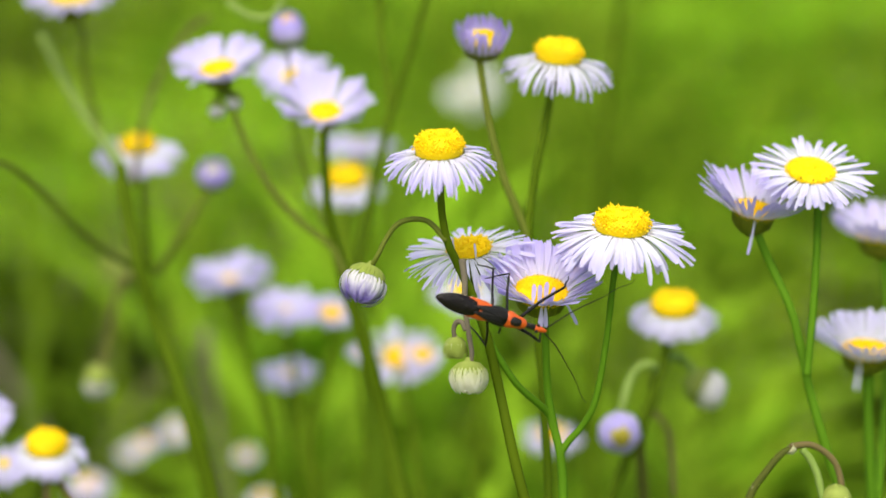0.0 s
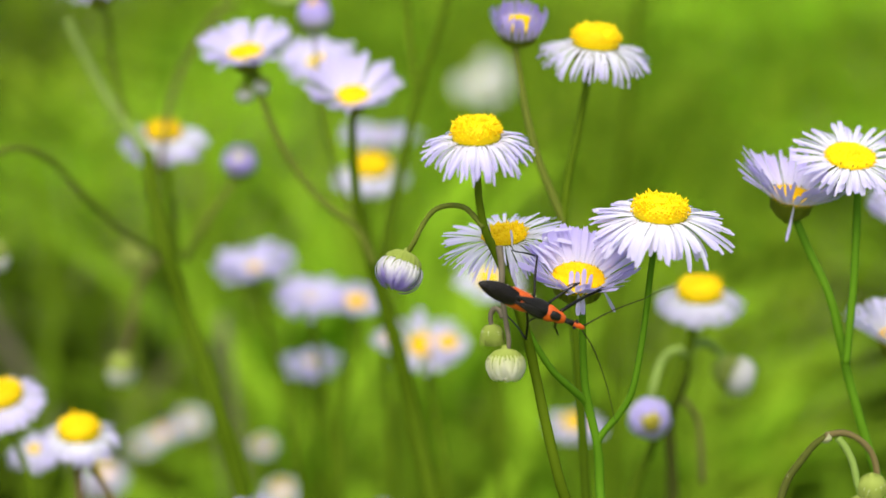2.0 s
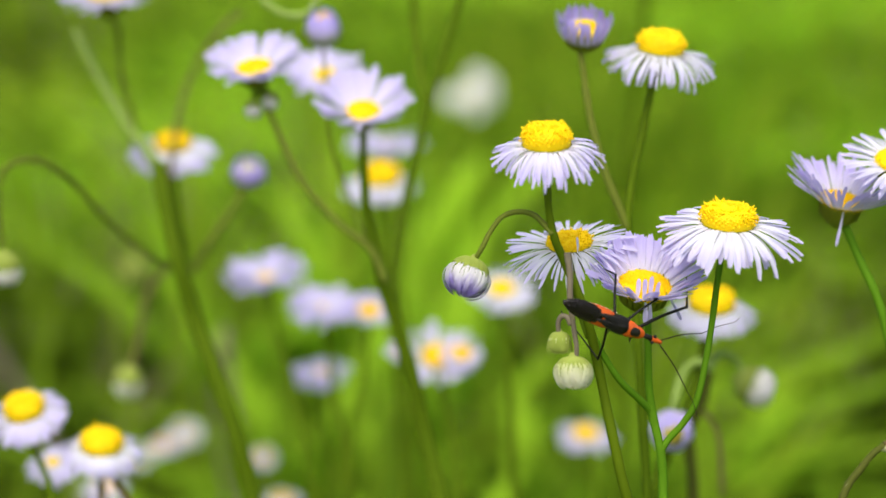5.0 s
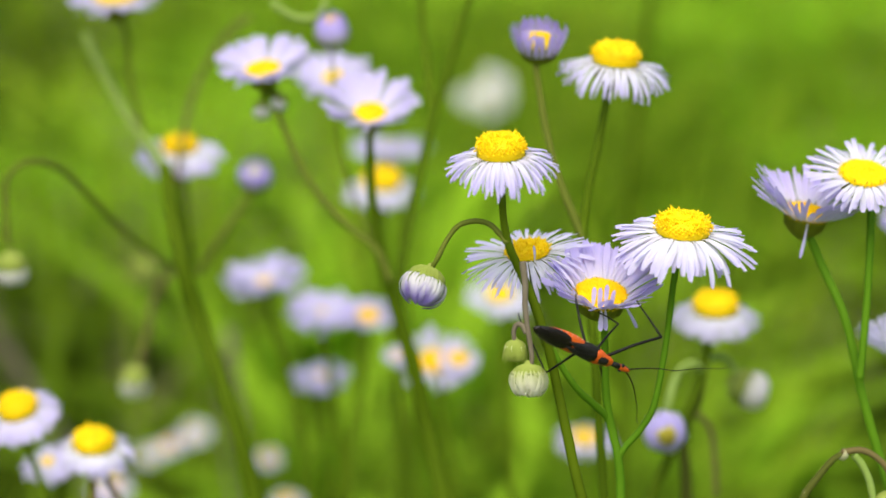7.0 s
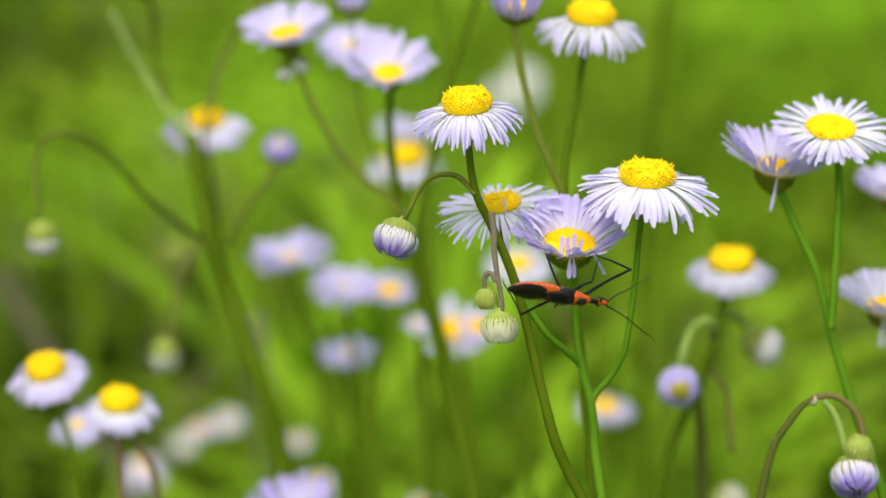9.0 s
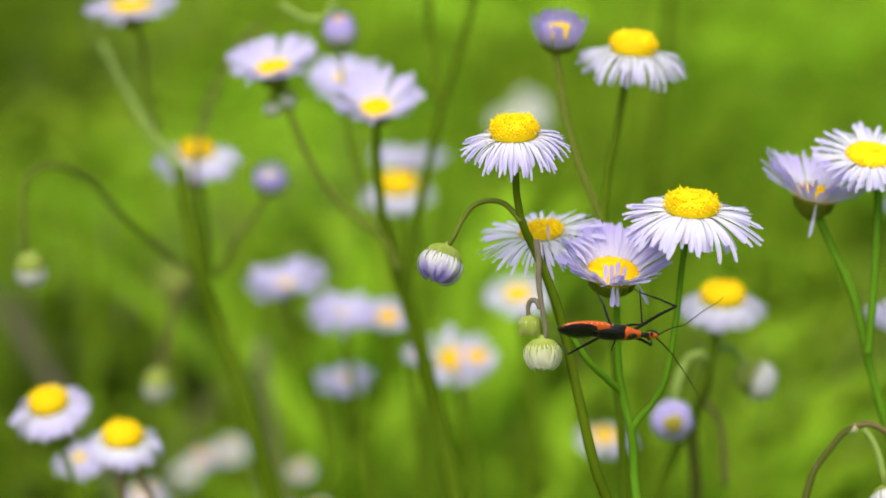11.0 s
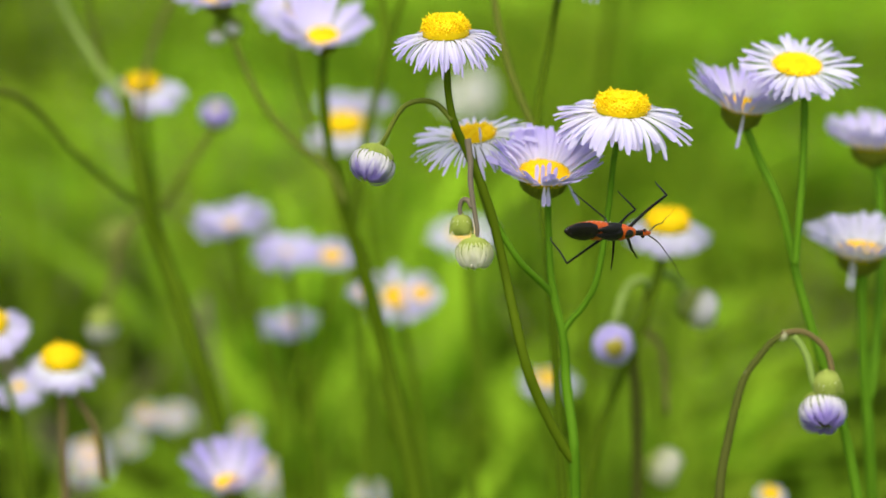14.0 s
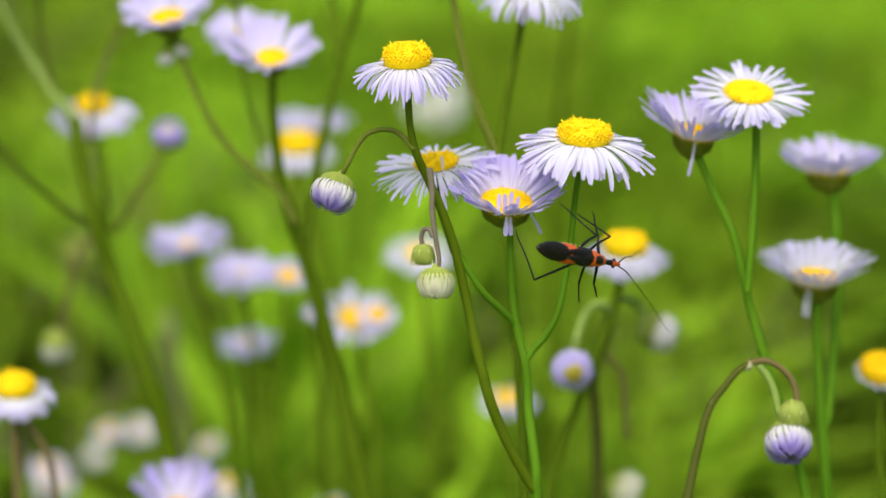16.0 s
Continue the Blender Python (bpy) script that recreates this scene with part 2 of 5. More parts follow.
# ---- plants ----
PLANTS = []
SEEDS = random.Random(5)
SWAY = {
    "aster": [(-0.18, -0.02), (-0.29, -0.02), (0.13, -0.01), (-0.08, -0.12), (-0.22, -0.12), (0.08, -0.14), (0.19, -0.16), (-0.10, -0.16), (0.28, -0.16), (0.16, 0.06), (-0.11, -0.06), (-0.03, -0.02), (0.68, 0.23), (-0.72, -0.07), (0.11, -0.02), (0.03, -0.20), (0.10, -0.03), (0.19, 0.09), (0.03, 0.12), (0.06, -0.02), (0.01, 0.31), (0.00, 0.02), (-0.36, 0.02), (-0.11, 0.20), (0.14, 0.29)],
    "tall": [(-0.30, -0.05), (-0.39, -0.07), (0.14, 0.10), (-0.19, -0.06), (-0.29, -0.16), (0.12, 0.02), (0.15, 0.00), (-0.14, -0.07), (0.37, 0.06), (0.16, 0.14), (-0.20, -0.15), (-0.13, -0.07), (0.70, 0.31), (-0.72, -0.07), (0.11, -0.02), (0.03, -0.20), (0.10, -0.03), (0.19, 0.09), (0.03, 0.12), (0.06, -0.02), (0.01, 0.31), (0.00, 0.02), (-0.36, 0.02), (-0.11, 0.20), (0.14, 0.29)],
    "right": [(-0.12, -0.04), (-0.31, -0.25), (0.23, -0.11), (-0.01, -0.04), (-0.13, -0.10), (0.07, 0.00), (0.29, 0.06), (0.06, -0.03), (0.19, 0.04), (0.11, 0.10), (-0.13, -0.04), (-0.10, -0.11), (0.48, 0.23), (-0.71, -0.26), (0.11, -0.02), (0.03, -0.20), (0.03, 0.14), (0.15, 0.17), (0.08, -0.01), (0.20, 0.10), (-0.09, 0.00), (0.01, 0.05), (-0.20, -0.06), (0.07, 0.16), (-0.17, -0.01)],
    "arch": [(-0.09, 0.07), (-0.26, -0.02), (0.13, -0.04), (-0.09, -0.11), (-0.18, -0.03), (0.06, -0.03), (0.17, -0.11), (-0.05, -0.02), (0.27, -0.01), (0.12, 0.03), (-0.14, -0.03), (-0.04, -0.02), (0.67, 0.12), (-0.76, -0.19), (0.11, -0.02), (0.08, -0.07), (0.08, 0.03), (0.18, 0.09), (0.03, 0.08), (0.07, 0.05), (-0.02, 0.09), (0.03, -0.04), (-0.29, -0.01), (-0.11, 0.14), (0.14, 0.02)],
    "late": [(-0.12, -0.04), (-0.31, -0.25), (0.23, -0.11), (-0.01, -0.04), (-0.13, -0.10), (0.07, 0.00), (0.29, 0.06), (0.06, -0.03), (0.19, 0.04), (0.11, 0.10), (-0.13, -0.04), (-0.10, -0.11), (0.48, 0.23), (-0.71, -0.26), (-0.00, 0.00), (-0.00, 0.00), (0.03, 0.14), (0.15, 0.17), (0.08, -0.01), (-0.14, -0.14), (0.05, 0.08), (0.11, 0.04), (-0.11, -0.05), (0.13, 0.13), (-0.03, -0.06)],
    "droop": [(0.08, -0.06), (0.31, 0.10), (-0.11, -0.11), (-0.05, 0.07), (-0.05, 0.05), (0.09, 0.13), (0.02, -0.05), (-0.01, -0.06), (-0.35, -0.08), (-0.13, -0.12), (0.05, 0.16), (-0.08, 0.03), (-0.30, -0.30), (0.30, 0.40), (0.04, 0.05), (-0.10, 0.14), (0.02, 0.12), (-0.01, -0.07), (-0.08, -0.03), (0.03, -0.03), (0.13, -0.09), (-0.13, -0.02), (0.25, 0.05), (-0.04, -0.24), (0.11, -0.05)],
    "ball": [(0.04, -0.02), (0.16, 0.08), (-0.07, -0.13), (-0.01, 0.01), (0.00, 0.09), (-0.05, 0.10), (-0.18, -0.04), (0.01, -0.02), (-0.07, -0.02), (-0.09, -0.13), (0.09, 0.19), (-0.03, 0.06), (-0.20, -0.30), (0.23, 0.22), (0.04, 0.03), (-0.06, 0.15), (0.01, 0.12), (0.01, -0.01), (-0.05, 0.01), (0.04, -0.05), (0.06, -0.03), (-0.14, -0.04), (0.26, 0.05), (-0.06, -0.25), (0.06, -0.09)],
    "low": [(-0.11, -0.09), (0.01, 0.14), (0.02, -0.02), (-0.04, 0.09), (-0.06, 0.05), (-0.08, -0.13), (-0.06, 0.04), (-0.08, 0.03), (0.01, -0.01), (-0.05, -0.04), (-0.04, 0.16), (0.01, 0.14), (0.03, -0.17), (0.01, 0.42), (0.12, -0.08), (-0.10, -0.02), (0.03, -0.09), (0.01, -0.14), (-0.03, -0.00), (0.10, -0.22), (0.15, 0.07), (0.00, -0.03), (0.00, 0.20), (0.09, -0.28), (0.09, -0.04)],
    "left": [(0.05, 0.07), (0.12, 0.09), (-0.04, -0.00), (0.10, 0.14), (0.05, 0.08), (0.10, 0.03), (-0.14, 0.03), (-0.02, 0.15), (-0.10, -0.01), (-0.01, 0.01), (0.16, 0.11), (0.01, -0.02), (-0.41, -0.12), (0.35, 0.06), (0.01, -0.08), (-0.13, -0.13), (0.06, -0.14), (-0.02, -0.01), (-0.16, -0.11), (-0.08, 0.00), (0.17, -0.08), (-0.14, -0.08), (0.11, 0.04), (-0.00, 0.01), (-0.04, -0.02)],
    "mid": [(0.10, -0.01), (0.16, -0.16), (0.05, 0.10), (0.13, -0.11), (0.10, -0.08), (0.22, -0.02), (-0.07, 0.03), (0.04, 0.01), (0.05, 0.07), (0.02, 0.19), (0.13, -0.01), (-0.07, 0.14), (-0.33, 0.39), (0.30, -0.35), (-0.01, -0.06), (-0.19, -0.12), (0.05, -0.08), (-0.02, 0.10), (-0.23, -0.11), (-0.14, 0.06), (0.13, 0.04), (-0.26, -0.04), (0.02, -0.17), (-0.06, 0.09), (-0.11, 0.09)],
    "lilac": [(0.10, 0.01), (0.07, 0.26), (-0.11, -0.06), (0.09, 0.27), (0.04, 0.18), (-0.03, -0.03), (-0.16, 0.01), (-0.01, 0.09), (-0.21, -0.17), (-0.07, -0.37), (0.13, 0.02), (0.02, -0.15), (-0.41, -0.88), (0.30, 0.71), (-0.03, 0.28), (-0.09, 0.18), (0.05, 0.05), (-0.01, -0.29), (-0.03, 0.16), (0.05, -0.11), (0.13, -0.28), (-0.03, 0.17), (0.20, 0.17), (0.06, -0.15), (-0.05, -0.07)],
    "pale": [(0.04, 0.05), (0.18, -0.11), (0.08, 0.01), (0.06, -0.09), (0.07, -0.05), (0.12, -0.07), (-0.09, 0.03), (-0.04, 0.01), (0.07, 0.05), (0.02, 0.13), (0.08, -0.08), (0.00, 0.03), (-0.23, 0.30), (0.25, -0.38), (0.00, -0.02), (-0.11, -0.01), (0.04, -0.05), (-0.04, 0.05), (-0.21, -0.05), (-0.17, 0.14), (0.11, 0.04), (-0.19, -0.03), (-0.01, -0.03), (-0.00, 0.13), (-0.04, -0.01)],
    "pair": [(0.03, 0.02), (0.15, -0.10), (0.03, 0.07), (0.04, -0.10), (0.05, -0.00), (0.14, 0.03), (-0.10, 0.02), (-0.03, 0.04), (0.05, 0.15), (0.04, 0.09), (0.11, -0.08), (0.01, 0.03), (-0.19, 0.20), (0.19, -0.38), (0.03, -0.06), (-0.14, 0.02), (0.04, -0.00), (-0.00, 0.03), (-0.21, -0.01), (-0.10, 0.01), (0.11, 0.06), (-0.18, -0.05), (0.01, -0.08), (0.01, 0.05), (-0.08, 0.04)],
    "far": [(0.03, 0.04), (0.12, 0.09), (0.03, 0.19), (-0.00, 0.04), (0.03, 0.07), (0.10, 0.13), (-0.14, 0.10), (-0.06, -0.02), (0.03, 0.12), (-0.02, -0.11), (0.06, -0.14), (-0.02, -0.11), (-0.16, -0.18), (0.12, -0.02), (0.03, -0.06), (-0.14, 0.02), (0.04, -0.00), (-0.00, 0.03), (-0.21, -0.01), (-0.10, 0.01), (0.11, 0.06), (-0.15, -0.03), (-0.02, -0.06), (0.04, -0.11), (-0.08, 0.04)],
}


def plant(wind, label, base, group=""):
    """A plant: an Empty at its root, that the wind turns."""
    ob = new("fleabane_plant")
    ob.empty_display_size = 0.01
    ob.location = (*base, 0)
    tagged(ob, label, "flower", group)
    PLANTS.append((ob, base, wind))
    return ob


def stem(owner, points, r0, r1, material, rooted=False, name="stem"):
    base = Vector(owner.location)
    ps = [Vector(p) - base for p in points]
    line = smooth_line(ps)
    if rooted:
        # on down to the root in one even curve
        end, foot = line[-1], Vector((line[-1].x * 0.25, line[-1].y * 0.25, -0.01))
        way = (line[-1] - line[-2]).normalized() * (end.z * 0.7)
        for k in range(1, 13):
            t = k / 12
            line.append(end + way * t * (1 - t) ** 2 + (foot - end) * (t * t * (3 - 2 * t)) + Vector((0, 0, -end.z * 0.7)) * (t * t * (t - 1)) * -1)
    n = len(line) - 1
    radii = [r0 + (r1 - r0) * min(1.0, 1.4 * i / n) + SEEDS.uniform(-0.05, 0.05) * r0 for i in range(n + 1)]
    return part(name, tube(bmesh.new(), line, radii), material, owner)


def facing(owner, centre, tilt, lean):
    return Matrix.Translation(Vector(centre) - Vector(owner.location)) @ pose(0, 0, 0, 0, lean, 0) @ pose(0, 0, 0, tilt, 0, 0)


def cup_mesh(r, depth, stalk, bracts, rng, material):
    """The green cup under a flower, with rows of narrow bracts."""
    bm = bmesh.new()
    lathe(bm, [(stalk, -depth * 1.15), (stalk * 1.3, -depth), (r * 0.62, -depth * 0.86), (r * 0.9, -depth * 0.55), (r * 1.0, -depth * 0.2), (r * 1.1, 0.08 * r), (r * 0.9, 0.12 * r)], 18)
    for k in range(bracts):
        a = 2 * math.pi * (k + rng.uniform(-0.3, 0.3)) / bracts
        m = pose(0, 0, 0, 0, 0, math.degrees(a))
        line = [(r * 0.5, -depth * 0.95), (r * 0.94, -depth * 0.58), (r * 1.06, -depth * 0.15), (r * 1.0, depth * rng.uniform(0.1, 0.3))]
        w = r * 0.085
        rows = [[bm.verts.new(m @ Vector((x, s * w * f, z))) for s in (-1, 1)] for (x, z), f in zip(line, (1, 1.1, 0.9, 0.2))]
        for p, q in zip(rows, rows[1:]):
            bm.faces.new((p[0], p[1], q[1], q[0]))
    return mesh_of("flower_head", bm, material)


def disc_mesh(r, dome, count, rng, material):
    """The yellow centre: a dome packed with small florets in a spiral."""
    bm = bmesh.new()
    top = dome * r
    lathe(bm, [(r * 0.94, -0.1 * r), (r * 0.96, top * 0.4), (r * 0.9, top * 0.72), (r * 0.68, top * 0.94), (r * 0.1, top)], 18)
    for k in range(count):
        q = math.sqrt((k + 0.5) / count)
        a = k * 2.39996
        rad = r * 1.02 * q
        z = top * math.sqrt(max(0.0, 1 - (0.97 * q) ** 4.2)) + r * min(0.06, 0.1 * dome) * noise.noise((3 * q * math.cos(a), 3 * q * math.sin(a), r * 9000))
        out = Vector((math.cos(a) * q * (0.25 + dome * q), math.sin(a) * q * (0.25 + dome * q), 1)).normalized()
        turn = out.to_track_quat("Z", "Y").to_matrix().to_4x4()
        h = r * rng.uniform(0.07, 0.12) * (rng.uniform(1.6, 2.6) if dome > 0.3 and rng.random() < (0.18 if 0.5 < q < 0.97 else 0.05) else 1.0)
        bead(bm, Matrix.Translation((rad * math.cos(a), rad * math.sin(a), z - 0.05 * r)) @ turn, r * math.sqrt(1 / count) * rng.uniform(0.9, 1.2), h)
    return mesh_of("disc", bm, material)


def flower(owner, spot, width, tilt, lean, rise, end, tint, petals=60, disc=0.45, dome=0.3, fine=False, sag=0, broad=1.3, centre=floret_yellow, strays=()):
    """A daisy head: green cup, yellow disc and a fringe of narrow rays. fine: each ray an object of its own."""
    rng = random.Random(SEEDS.random())
    rd = disc * width / 2
    head = part("flower_head", cup_mesh(rd * 0.9, width * 0.2, width * 0.03, 26 if fine else 14, rng, calyx_green), None, owner,
                m=facing(owner, spot, tilt, lean))
    part("disc", disc_mesh(rd, dome, 420 if fine else 120, rng, centre), None, head, "yellow disc of tiny florets")
    reach = math.cos(radians(rise * 0.4 + end * 0.6))
    length = (width / 2 - rd * 0.9) / max(0.45, reach)
    wide = 2 * math.pi * width * 0.38 / petals * broad
    gaps = [rng.uniform(-0.1, 1.1) * math.pi for _ in range(2)]
    spots = []
    for k in range(petals):
        a = 2 * math.pi * (k + rng.uniform(-0.35, 0.35)) / petals
        if any(abs(math.sin((a - g) / 2)) < 0.022 for g in gaps):
            continue
        spots.append((a, 1.0 if k % 2 else 0.0))
    if fine:
        kinds = []
        for drop, longer in ((0.4, 0.92), (0.2, 0.98), (0.3, 1.03), (0.7, 1.0 + max(0, sag) / 200), (1.0, 1.0 + max(0, sag) / 135)):
            kinds.append([])
            for k in range(7):
                bm = bmesh.new()
                ray_petal(bm, Matrix.Identity(4), length * rng.uniform(0.74, 1.1) * longer, wide * rng.uniform(0.6, 1.15), rise + rng.uniform(-13, 13),
                          end - drop * sag + rng.uniform(-13, 13), rng, rng.uniform(-36, 36))
                kinds[-1].append(mesh_of("petal", bm, tint))
        for a, layer in spots:
            side = sum(math.sin(a) < e for e in (0.45, 0.0, -0.35, -0.7))
            m = pose(0, 0, 0, 0, 0, math.degrees(a)) @ pose(rd * 0.9, 0, rd * (0.05 - 0.08 * layer), rng.uniform(-8, 8), rng.uniform(-5, 5), rng.uniform(-4, 4))
            part("petal", rng.choice(kinds[side]), None, head, m=m)
        for a, up, size in strays:
            bm = bmesh.new()
            ray_petal(bm, Matrix.Identity(4), length * size, wide * 0.6, up, up + rng.uniform(-10, 25), rng, rng.uniform(-30, 30))
            part("petal", mesh_of("petal", bm, tint), None, head, m=pose(0, 0, 0, 0, 0, a) @ pose(rd * 0.97, 0, 0))
    else:
        bm = bmesh.new()
        for a, layer in spots:
            m = pose(0, 0, 0, 0, 0, math.degrees(a)) @ pose(rd * 0.9, 0, rd * (0.05 - 0.08 * layer), rng.uniform(-8, 8), rng.uniform(-5, 5), rng.uniform(-4, 4))
            ray_petal(bm, m, length * rng.uniform(0.82, 1.06), wide * rng.uniform(0.6, 1.15), rise + rng.uniform(-13, 13),
                      end - sag * max(0.0, -math.sin(a)) + rng.uniform(-14, 14), rng, rng.uniform(-35, 35))
        part("petals", bm, tint, head)
    return head


OLIVE_HEART = floret_material("olive_florets", (0.2, 0.17, 0.02), (0.34, 0.29, 0.03), (0.5, 0.43, 0.05))
BUD_FLUFF = floret_material("pale_fluff", (0.5, 0.42, 0.22), (0.78, 0.74, 0.55), (0.88, 0.86, 0.76))
DARK_HEART = floret_material("dark_florets", (0.06, 0.05, 0.03), (0.1, 0.08, 0.05), (0.16, 0.12, 0.06))

BUDS = {
    # cup and ray material, rays, ray length, first and last angle of a ray, cup depth, bract length, heart and its width and height
    "lilac": (bud_green, BUD_LILAC, 52, 0.78, 40, 184, 0.44, -0.3, DARK_HEART, 0.34, 0.2),
    "button": (bud_green, LILAC, 48, 0.74, 46, 176, 0.38, -0.2, OLIVE_HEART, 0.36, 0.4),
    "lilac_up": (bud_green, LILAC_DEEP, 36, 0.76, 66, 148, 0.4, -0.1, floret_yellow, 0.4, 0.3),
    "green": (bud_green, BUD_WITHER, 50, 0.7, 46, 160, 0.44, -0.4, BUD_FLUFF, 0.66, 0.2),
    "leafy": (bud_green, BUD_CREAM, 26, 0.5, 66, 140, 0.52, 0.4, bud_green, 0.6, 0.16),
    "pale": (bud_green, BUD_WHITE, 44, 0.76, 44, 176, 0.46, 0.15, OLIVE_HEART, 0.3, 0.3),
    "open": (calyx_green, LILAC_DEEP, 70, 0.58, 50, 100, 0.32, -0.1, floret_yellow, 0.6, 0.16),
    "opening": (calyx_green, LILAC_DEEP, 56, 0.62, 56, 138, 0.32, 0.0, BUD_FLUFF, 0.36, 0.24),
    "node": (node_cream, BUD_CREAM, 8, 0.15, 78, 120, 0.43, 0.3, node_cream, 0.3, 0.1),
}


def bud(owner, centre, width, tilt, lean, kind):
    """A bud: a small cup of fine bracts, and packed or half-open rays that bulge out over its rim and close round the heart."""
    rng = random.Random(SEEDS.random())
    cup, rays, count, size, rise, end, deep, bract, heart, core, high = BUDS[kind]
    r = width * (0.38 if kind == "open" else 0.44)
    depth = width * deep
    bm = bmesh.new()
    lathe(bm, [(r * 0.14, -depth * 1.25), (r * 0.2, -depth * 1.08), (r * 0.52, -depth * 0.99), (r * 0.76, -depth * 0.78), (r * 0.86, -depth * 0.5), (r * 0.89, -depth * 0.15), (r * 0.8, 0)], 24)
    for k in range(40):
        m = pose(0, 0, 0, 0, 0, 360 * (k + rng.uniform(-0.3, 0.3)) / 40)
        tip = depth * (bract - 0.1 + rng.uniform(-0.16, 0.16))
        line = [(r * 0.5, -depth * 1.0), (r * 0.78, -depth * 0.78), (r * 0.89, -depth * 0.5), (r * (0.97 if tip > -depth * 0.3 else 0.92), (tip - depth * 0.5) * 0.5), (r * 1.0, tip)]
        rows = [[bm.verts.new(m @ Vector((x + ridge * r * 0.025, side * r * 0.06 * f, z))) for side, ridge in ((-1, 0), (0, 1), (1, 0))] for (x, z), f in zip(line, (0.7, 1.1, 1.15, 0.9, 0.1))]
        for p, q in zip(rows, rows[1:]):
            for j in (0, 1):
                bm.faces.new((p[j], p[j + 1], q[j + 1], q[j]))
    head = part("bud", bm, cup, owner, m=facing(owner, centre, tilt, lean))
    bm = bmesh.new()
    spread = 8 if kind in ("open", "lilac_up") else 4
    start = {"pale": 0.3, "lilac": 0.6, "open": 0.62}.get(kind, 0.76)
    for k in range(count):
        inner = k % 2
        m = pose(0, 0, 0, 0, 0, 360 * (k + rng.uniform(-0.3, 0.3)) / count) @ pose(r * (0.8 - 0.06 * inner), 0, -depth * start, rng.uniform(-8, 8), 0, rng.uniform(-9, 9))
        ray_petal(bm, m, width * size * rng.uniform(0.88, 1.08), 7.4 * r / count * 1.5, rise + rng.uniform(-spread, spread),
                  end + rng.uniform(-2.5, 2.5) * spread, rng, rng.uniform(-14, 14))
    part("petals", bm, rays, head)
    if kind != "node":
        bm = bmesh.new()
        top = width * high
        lathe(bm, [(r * 0.7, -depth * 0.3), (r * min(0.72, core + 0.2), top * 0.4), (r * core, top * 0.8), (r * core * 0.6, top * 0.98), (r * 0.05, top)], 16)
        for k in range(40):
            q, a = math.sqrt((k + 0.5) / 40), k * 2.39996
            bead(bm, Matrix.Translation((r * core * q * math.cos(a), r * core * q * math.sin(a), top * (0.98 - 0.18 * q * q))), r * core * 0.17, r * 0.12)
        part("disc", bm, heart, head)
    return head


# ---- the ground and the grass ----
def ground():
    bm = bmesh.new()
    radii = [0.0, 0.3, 0.6, 1.0, 1.5, 2.1, 3.0, 4.2, 6.0, 9.0, 14.0, 25.0, 50.0, 120.0, 400.0, 1500.0]
    sides, rings = 48, []
    for r in radii[1:]:
        ring = []
        for k in range(sides):
            x, y = r * math.cos(2 * math.pi * k / sides), 1.0 + r * math.sin(2 * math.pi * k / sides)
            ring.append(bm.verts.new((x, y, 0.02 * noise.noise((x * 1.3, y * 1.3, 0)) if r < 60 else 0.0)))
        rings.append(ring)
    mid = bm.verts.new((0, 1, 0))
    for k in range(sides):
        bm.faces.new((mid, rings[0][k], rings[0][(k + 1) % sides]))
    for a, b in zip(rings, rings[1:]):
        for k in range(sides):
            bm.faces.new((a[k], b[k], b[(k + 1) % sides], a[(k + 1) % sides]))
    ob = new("ground", mesh_of("ground", bm, soil))
    return tagged(ob, "meadow soil half hidden under green plants", "ground", kind="structure")


def soft(x, y, cx, cy, rx, ry):
    """1 in the middle of a patch of the meadow, falling to 0 past its uneven edge."""
    wobble = 1 + 0.35 * noise.noise((x * 5 + cx, y * 5, cy))
    return max(0.0, min(1.0, 1.7 - 1.3 * wobble * math.hypot((x - cx) / rx, (y - cy) / ry)))


# shade painted as dark low weeds crowding out the grass, sunlight as pale grass: centre and half widths
PAINTED_SHADE = ((-0.27, 1.24, 0.18, 0.28), (-0.2, 0.86, 0.19, 0.2), (-0.08, 1.08, 0.05, 0.1), (0.33, 1.42, 0.1, 0.14), (0.24, 1.03, 0.17, 0.3), (0.05, 1.32, 0.05, 0.2), (-0.36, 1.75, 0.24, 0.32), (-0.16, 1.95, 0.06, 0.2))
SUNLIT = ((0.42, 2.1, 0.5, 0.5), (0.27, 1.65, 0.2, 0.25), (0.06, 1.75, 0.2, 0.3), (0.12, 0.8, 0.03, 0.05), (-0.05, 0.94, 0.05, 0.06), (-0.1, 1.5, 0.1, 0.2), (0.07, 1.05, 0.05, 0.1))


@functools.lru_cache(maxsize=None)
def sunlit_square(i, j):
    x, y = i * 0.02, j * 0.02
    own = max(soft(x, y, *p) for p in SUNLIT)
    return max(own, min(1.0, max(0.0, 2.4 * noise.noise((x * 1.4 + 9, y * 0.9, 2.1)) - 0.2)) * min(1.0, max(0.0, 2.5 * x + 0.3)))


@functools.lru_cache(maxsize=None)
def painted_shade_square(i, j):
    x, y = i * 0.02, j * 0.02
    own = max(soft(x, y, *p) for p in PAINTED_SHADE)
    return max(own, min(1.0, max(0.0, 2.4 * noise.noise((x * 1.9, y * 1.1, 7.3)) - 0.2)) * (1 - sunlit(x, y)))


def painted_shade(x, y):
    return painted_shade_square(round(x * 50), round(y * 50))


def sunlit(x, y):
    return sunlit_square(round(x * 50), round(y * 50))


